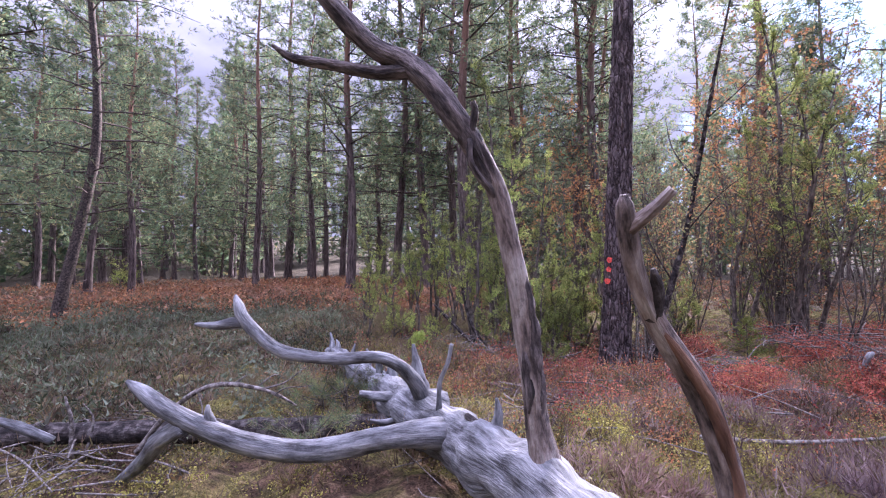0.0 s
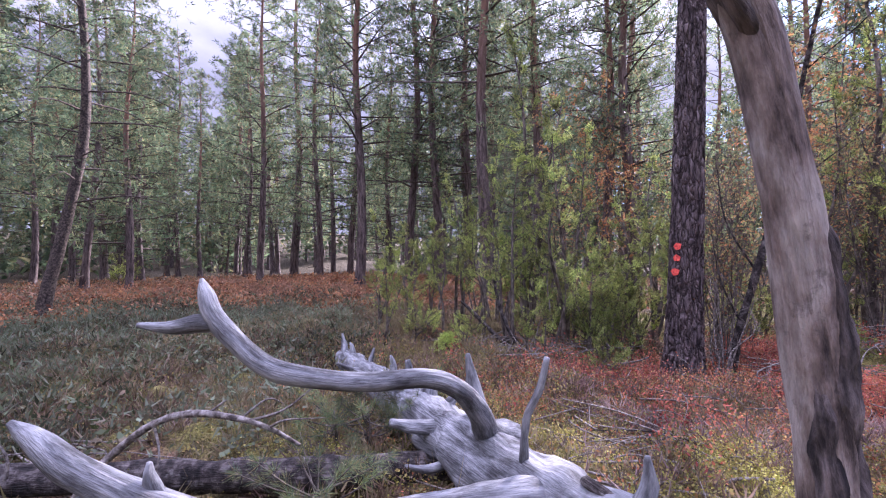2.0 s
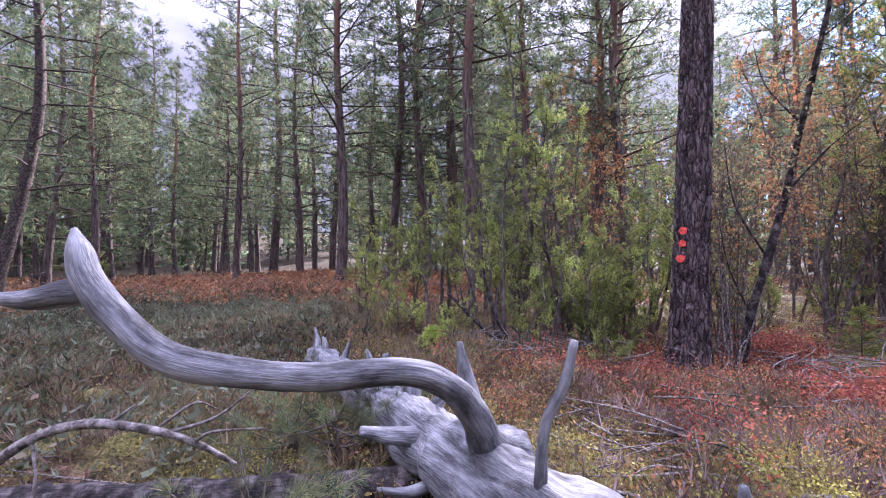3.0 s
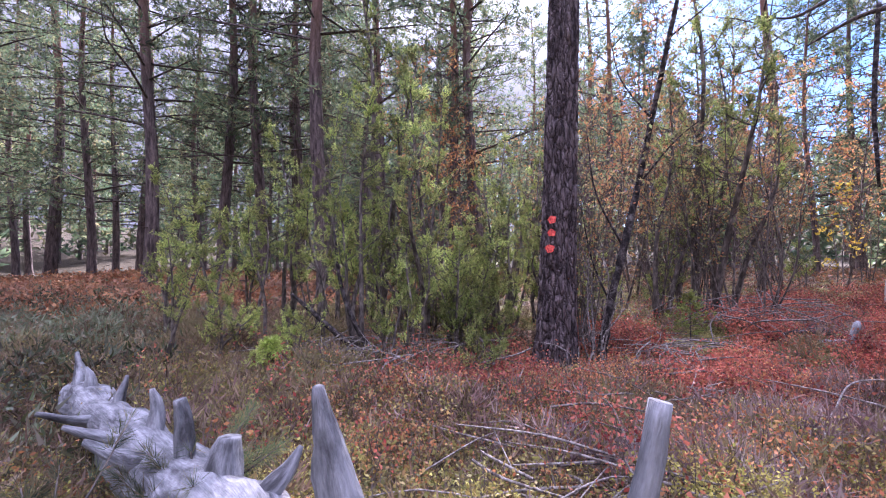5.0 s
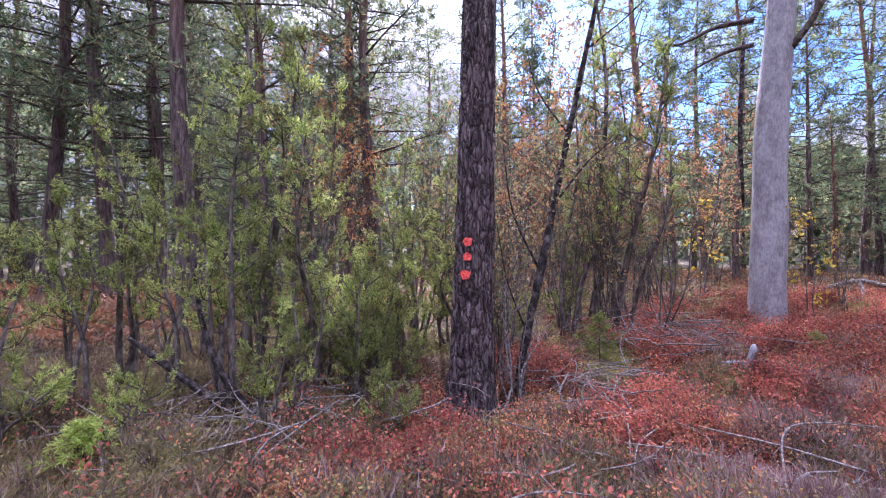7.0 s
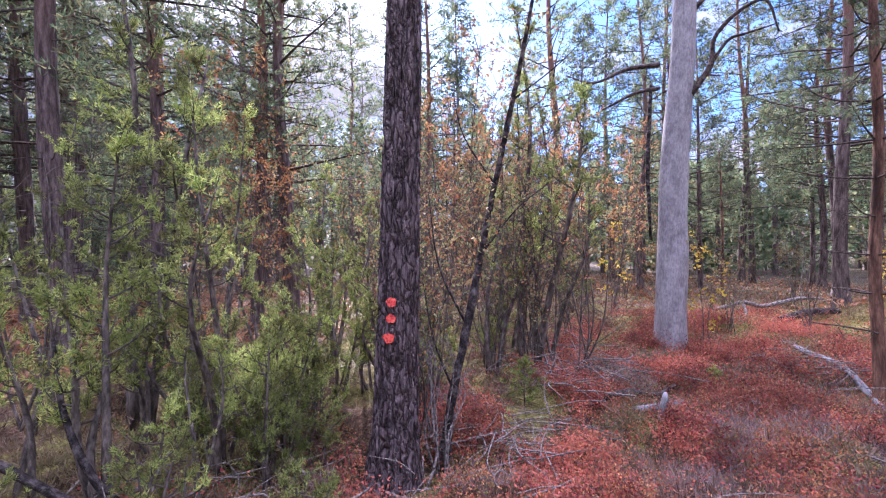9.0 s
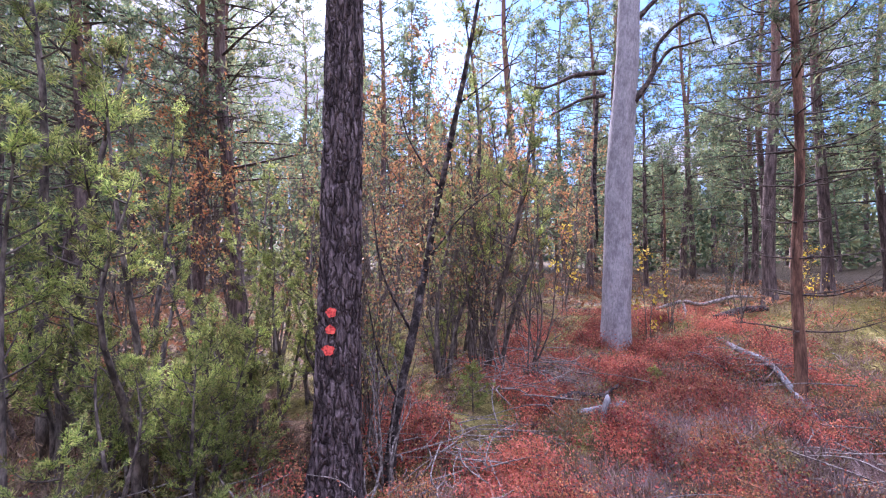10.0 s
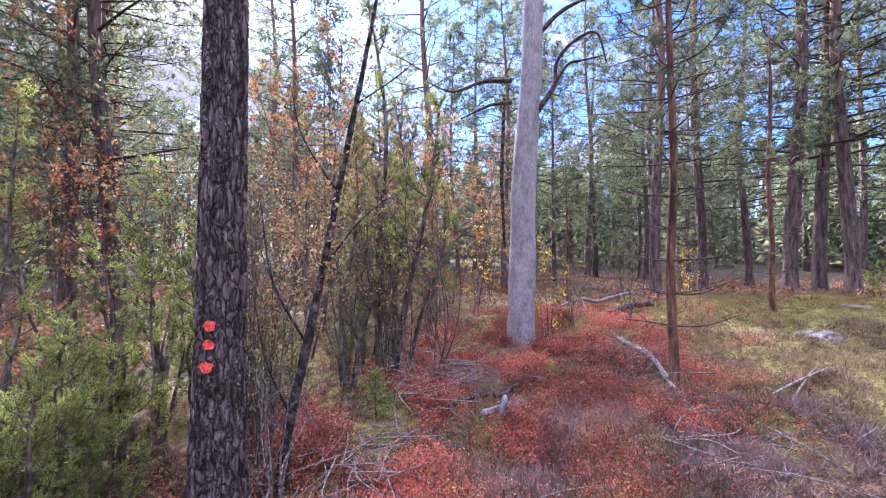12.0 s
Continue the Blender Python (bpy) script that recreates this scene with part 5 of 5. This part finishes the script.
rock(9.3, 1.0, 0.40, 0.3, 0.13, 1, "flat grey rock sunk into yellow moss")
rock(11.6, 0.1, 0.45, 0.35, 0.10, 2, "broad grey rock slab showing through moss")
rock(13.6, 1.4, 1.0, 0.6, 0.14, 3, "broad grey rock slab showing through moss")
rock(-0.66, 2.2, 0.20, 0.13, 0.06, 4, "small flat stone sunk into needle litter")
rock(-0.1, 2.25, 0.10, 0.08, 0.05, 5, "small flat stone sunk into needle litter")
rock(0.0, 2.0, 0.09, 0.08, 0.05, 6, "small flat stone sunk into needle litter")


# ---- ground cover ----
def bump(x, y, cx, cy, sx, sy):
    return np.exp(-((x - cx) / sx) ** 2 - ((y - cy) / sy) ** 2)


def patchy(x, y, f, seed):
    r = np.random.default_rng(seed)
    z = 0 * x
    for i in range(9):
        th, ph, k = r.uniform(0, 6.28), r.uniform(0, 6.28), f * r.uniform(0.5, 1.6)
        z = z + np.sin(k * (x * math.cos(th) + y * math.sin(th)) + ph)
    return np.clip(0.5 + z / 5.0, 0, 1)


def red_zone(x, y):
    z = bump(x, y, 3.1, 5.9, 2.0, 1.0) + bump(x, y, 3.6, 4.9, 1.8, 0.9) * 0.55 + bump(x, y, 6.4, 4.3, 2.0, 1.2) + 0.9 * bump(x, y, 8.5, 5.4, 2.0, 1.6) 
    return np.clip(z, 0, 1) * (0.04 + 1.5 * patchy(x, y, 4.2, 1) ** 2.6)


def heath_zone(x, y):
    z = 0.45 * bump(x, y, 5.0, 4.8, 4.0, 2.0) + bump(x, y, 3.8, 3.0, 2.4, 1.3) + bump(x, y, 1.2, 5.0, 1.6, 1.6) + bump(x, y, -4.0, 7.0, 3.5, 3.0) + 0.6 * bump(x, y, 7.0, 1.5, 2.0, 1.0) + 0.7 * bump(x, y, -1.5, 8.5, 3.0, 3.0) + 0.5 * bump(x, y, 0, 5.5, 2.5, 1.2)
    return np.clip(z, 0, 1) * (0.35 + 0.85 * patchy(x, y, 1.8, 2))


def moss_zone(x, y):
    z = 0.9 * bump(x, y, 1.3, 4.6, 2.4, 1.8) + 0.7 * bump(x, y, -1.2, 4.6, 2.0, 1.4) + 0.6 * bump(x, y, 8.5, 1.5, 2.5, 1.8) + 0.7 * bump(x, y, 0.5, 6.6, 2.4, 1.2) + 0.35
    return np.clip(z, 0, 1) * patchy(x, y, 2.4, 3)


def scatter(count, box, zone, rng, keep=None):
    x0, x1, y0, y1 = box
    xs, ys = [], []
    total = 0
    while total < count:
        x, y = rng.uniform(x0, x1, count), rng.uniform(y0, y1, count)
        ok = rng.uniform(0, 1, count) < zone(x, y)
        if keep is not None:
            ok &= keep(x, y)
        xs.append(x[ok])
        ys.append(y[ok])
        total += ok.sum()
    x, y = np.concatenate(xs)[:count], np.concatenate(ys)[:count]
    return np.stack([x, y, height(x, y)], 1)


def dome(count, per, wide, tall, rng):
    """Places inside low rounded bushes: offset from each foot, and the outward way."""
    size = np.repeat(rng.uniform(0.4, 1.0, count) + 0.7 * rng.uniform(0, 1, count) ** 4, per)
    a = rng.uniform(0, 6.28, count * per)
    q = np.sqrt(rng.uniform(0, 1, count * per))
    rad = q * wide * size
    top = tall * size * (1 - 0.75 * q ** 2)
    z = top * rng.uniform(0.45, 1.0, count * per)
    off = np.stack([rad * np.cos(a), rad * np.sin(a), z], 1)
    way = unit(np.stack([q * np.cos(a), q * np.sin(a), 0.9 + 0 * a], 1))
    return off, way


def leafy(name, label, pos, per, tall, size, mat, rng, width=0.16):
    """Low leafy bushes: a dome of leaves over each spot, with thin stems."""
    off, way = dome(len(pos), per, width, tall, rng)
    root = tagged(new(name), label, "undergrowth", kind="stuff")
    part("leaves", soup("leaves", leaves(np.repeat(pos, per, 0) + off, size, rng, 0.7), 4, mat), root)
    k = 3
    foot = np.repeat(pos, k, 0)
    top = foot + np.concatenate([rng.normal(size=(len(foot), 2)) * width * 0.5, (tall * rng.uniform(0.5, 1.1, (len(foot), 1)))], 1)
    side = np.concatenate([rng.normal(size=(len(foot), 2)) * 0.002, np.zeros((len(foot), 1))], 1)
    part("stems", soup("stems", np.stack([foot - side, foot + side, top], 1).reshape(-1, 3), 3, M_TWIG), root)


def sprigs(name, label, pos, per, tall, mat, rng, width=0.035, spread=0.45, wide=0.12, length=0.5):
    """Wiry bushes: narrow tapering sprigs standing out of a low dome."""
    k = per // 3
    off, way = dome(len(pos), k, wide, tall * 0.75, rng)
    v = needles(np.repeat(pos, k, 0) + off - way * tall * length * 0.5, way, tall * length, 3, width, rng, spread)
    root = tagged(new(name), label, "undergrowth", kind="stuff")
    part("sprigs", soup("sprigs", v, 3, mat), root)


def build_cover():
    rng = np.random.default_rng(77)
    near = (-6.0, 12.0, 1.2, 10.5)

    def clear(x, y):
        # no plants under the walker's feet or in the trunk of the pine
        return (np.hypot(x + 0.25, y - 2.2) > 0.5) & (np.hypot(x - 2.45, y - 6.15) > 0.45) & (np.hypot(x - 4.2, y - 6.0) > 0.42) & (np.hypot(x - 0.6, y - 6.7) > 0.4) & (np.hypot(x - 3.75, y - 5.65) > 0.35)

    leafy("bilberry", "low bilberry shrubs with red autumn leaves", scatter(5200, near, red_zone, rng, clear), 40, 0.30, 0.0145, M_BILBERRY, rng, 0.20)
    sprigs("mauve_heather", "fine mauve-grey heather between the bilberry", scatter(2000, near, lambda x, y: np.clip(0.8 * bump(x, y, 3.6, 4.4, 2.6, 1.6) + bump(x, y, 4.4, 2.8, 2.4, 1.0), 0, 1) * (0.04 + patchy(x, y, 3.4, 21) ** 2.0), rng, clear), 42, 0.26, M_MAUVE, rng, 0.035, 0.45, 0.18)
    leafy("rust_bilberry", "rust-orange bilberry leaves among heather", scatter(1100, near, lambda x, y: np.clip(bump(x, y, 2.4, 4.8, 2.2, 1.1) + 0.8 * bump(x, y, 5.4, 3.4, 2.0, 0.9), 0, 1) * patchy(x, y, 4.6, 41) ** 2.4, rng, clear), 44, 0.26, 0.0105, M_RUSTLEAF, rng, 0.19)
    leafy("moss_cushions", "yellow-green moss cushions between the heather", scatter(700, near, lambda x, y: np.clip(bump(x, y, 3.1, 3.3, 1.1, 0.5) + bump(x, y, 1.6, 3.3, 0.9, 0.6) + bump(x, y, -1.6, 2.5, 1.2, 0.5) + 0.7 * bump(x, y, -0.8, 4.2, 0.8, 0.8), 0, 1) * patchy(x, y, 5.0, 42) ** 2, rng, clear), 90, 0.16, 0.008, M_MOSS, rng, 0.17)
    leafy("yellow_bilberry", "yellowing bilberry leaves by the junipers", scatter(900, near, lambda x, y: bump(x, y, 0.6, 5.4, 1.8, 1.4) * (0.2 + patchy(x, y, 3.0, 22)), rng, clear), 30, 0.24, 0.012, M_LINGON, rng, 0.19)
    leafy("lingonberry", "low yellow-green lingonberry leaves over moss", scatter(4200, near, moss_zone, rng, clear), 12, 0.13, 0.014, M_LINGON, rng, 0.14)
    sprigs("heather", "wiry brown and mauve heather", scatter(5200, near, heath_zone, rng, clear), 36, 0.25, M_HEATHER, rng, 0.045, 0.45, 0.17)
    sprigs("moss_tufts", "yellow-green moss tufts", scatter(6000, near, moss_zone, rng, clear), 21, 0.07, M_LINGON, rng, 0.10, 0.8, 0.10)
    sprigs("grass", "dry bent grass blades", scatter(420, near, lambda x, y: 0.6 + 0 * x, rng, clear), 6, 0.34, M_GRASS, rng, 0.006, 0.5, 0.04, 1.0)

    def beyond(x, y):
        return ~((x > -6) & (x < 12) & (y < 10.5)) & (np.hypot(x, y) < 34)

    leafy("orange_heath", "faded orange bilberry heath under the pines", scatter(5200, (-16, 6, 9.0, 26), lambda x, y: np.clip(bump(x, y, -3.5, 16, 7, 6.0) * 1.2, 0, 1), rng, beyond), 12, 0.30, 0.045, M_ORANGE, rng, 0.26)
    sprigs("grey_heath", "grey-green heather and lichen heath", scatter(4200, (-14, 0, 3.2, 16), lambda x, y: bump(x, y, -6.5, 8.0, 4.5, 4.5) * (0.15 + patchy(x, y, 3.0, 14)), rng, lambda x, y: x < -1.2), 30, 0.38, M_HEATHFAR, rng, 0.10, 0.7, 0.30, 0.30)
    leafy("pale_heath", "pale grey-green low leaves in the heath", scatter(2600, (-14, 0, 3.6, 14), lambda x, y: bump(x, y, -5.5, 7.5, 4.5, 4.0) * patchy(x, y, 2.4, 15) ** 2, rng, lambda x, y: x < -1.5), 14, 0.20, 0.028, M_HEATHFAR, rng, 0.2)
    leafy("mixed_heath", "autumn-coloured undergrowth between the trees", scatter(4800, (-22, 28, -6, 30), lambda x, y: 0.4 + 0.6 * patchy(x, y, 0.6, 8), rng, lambda x, y: beyond(x, y) & (np.hypot(x, y - 3) > 9)), 9, 0.30, 0.055, M_ORANGE, rng, 0.3)
    sprigs("brown_heath", "brown heather between the trees", scatter(4200, (-22, 28, -6, 30), lambda x, y: 0.5 + 0 * x, rng, lambda x, y: beyond(x, y) & ~((x > 7) & (x < 15) & (y < 4) & (y > -3))), 18, 0.36, M_HEATHER, rng, 0.08, 0.7, 0.25)
    sprigs("mound_moss", "yellow-green moss and heather tufts on the rock mound", scatter(6000, (6.5, 16, -4, 4.5), lambda x, y: (0.15 + patchy(x, y, 2.2, 16)) * bump(x, y, 11, 0.6, 4, 3.4), rng), 21, 0.10, M_LINGON, rng, 0.08, 0.8, 0.18)
    sprigs("mound_heather", "low brown heather patches on the mossy mound", scatter(1500, (6.5, 16, -4, 4.5), lambda x, y: patchy(x, y, 2.0, 31) ** 3 * bump(x, y, 10.5, 1.2, 4, 3.4), rng), 27, 0.20, M_HEATHER, rng, 0.05, 0.6, 0.2)


build_cover()
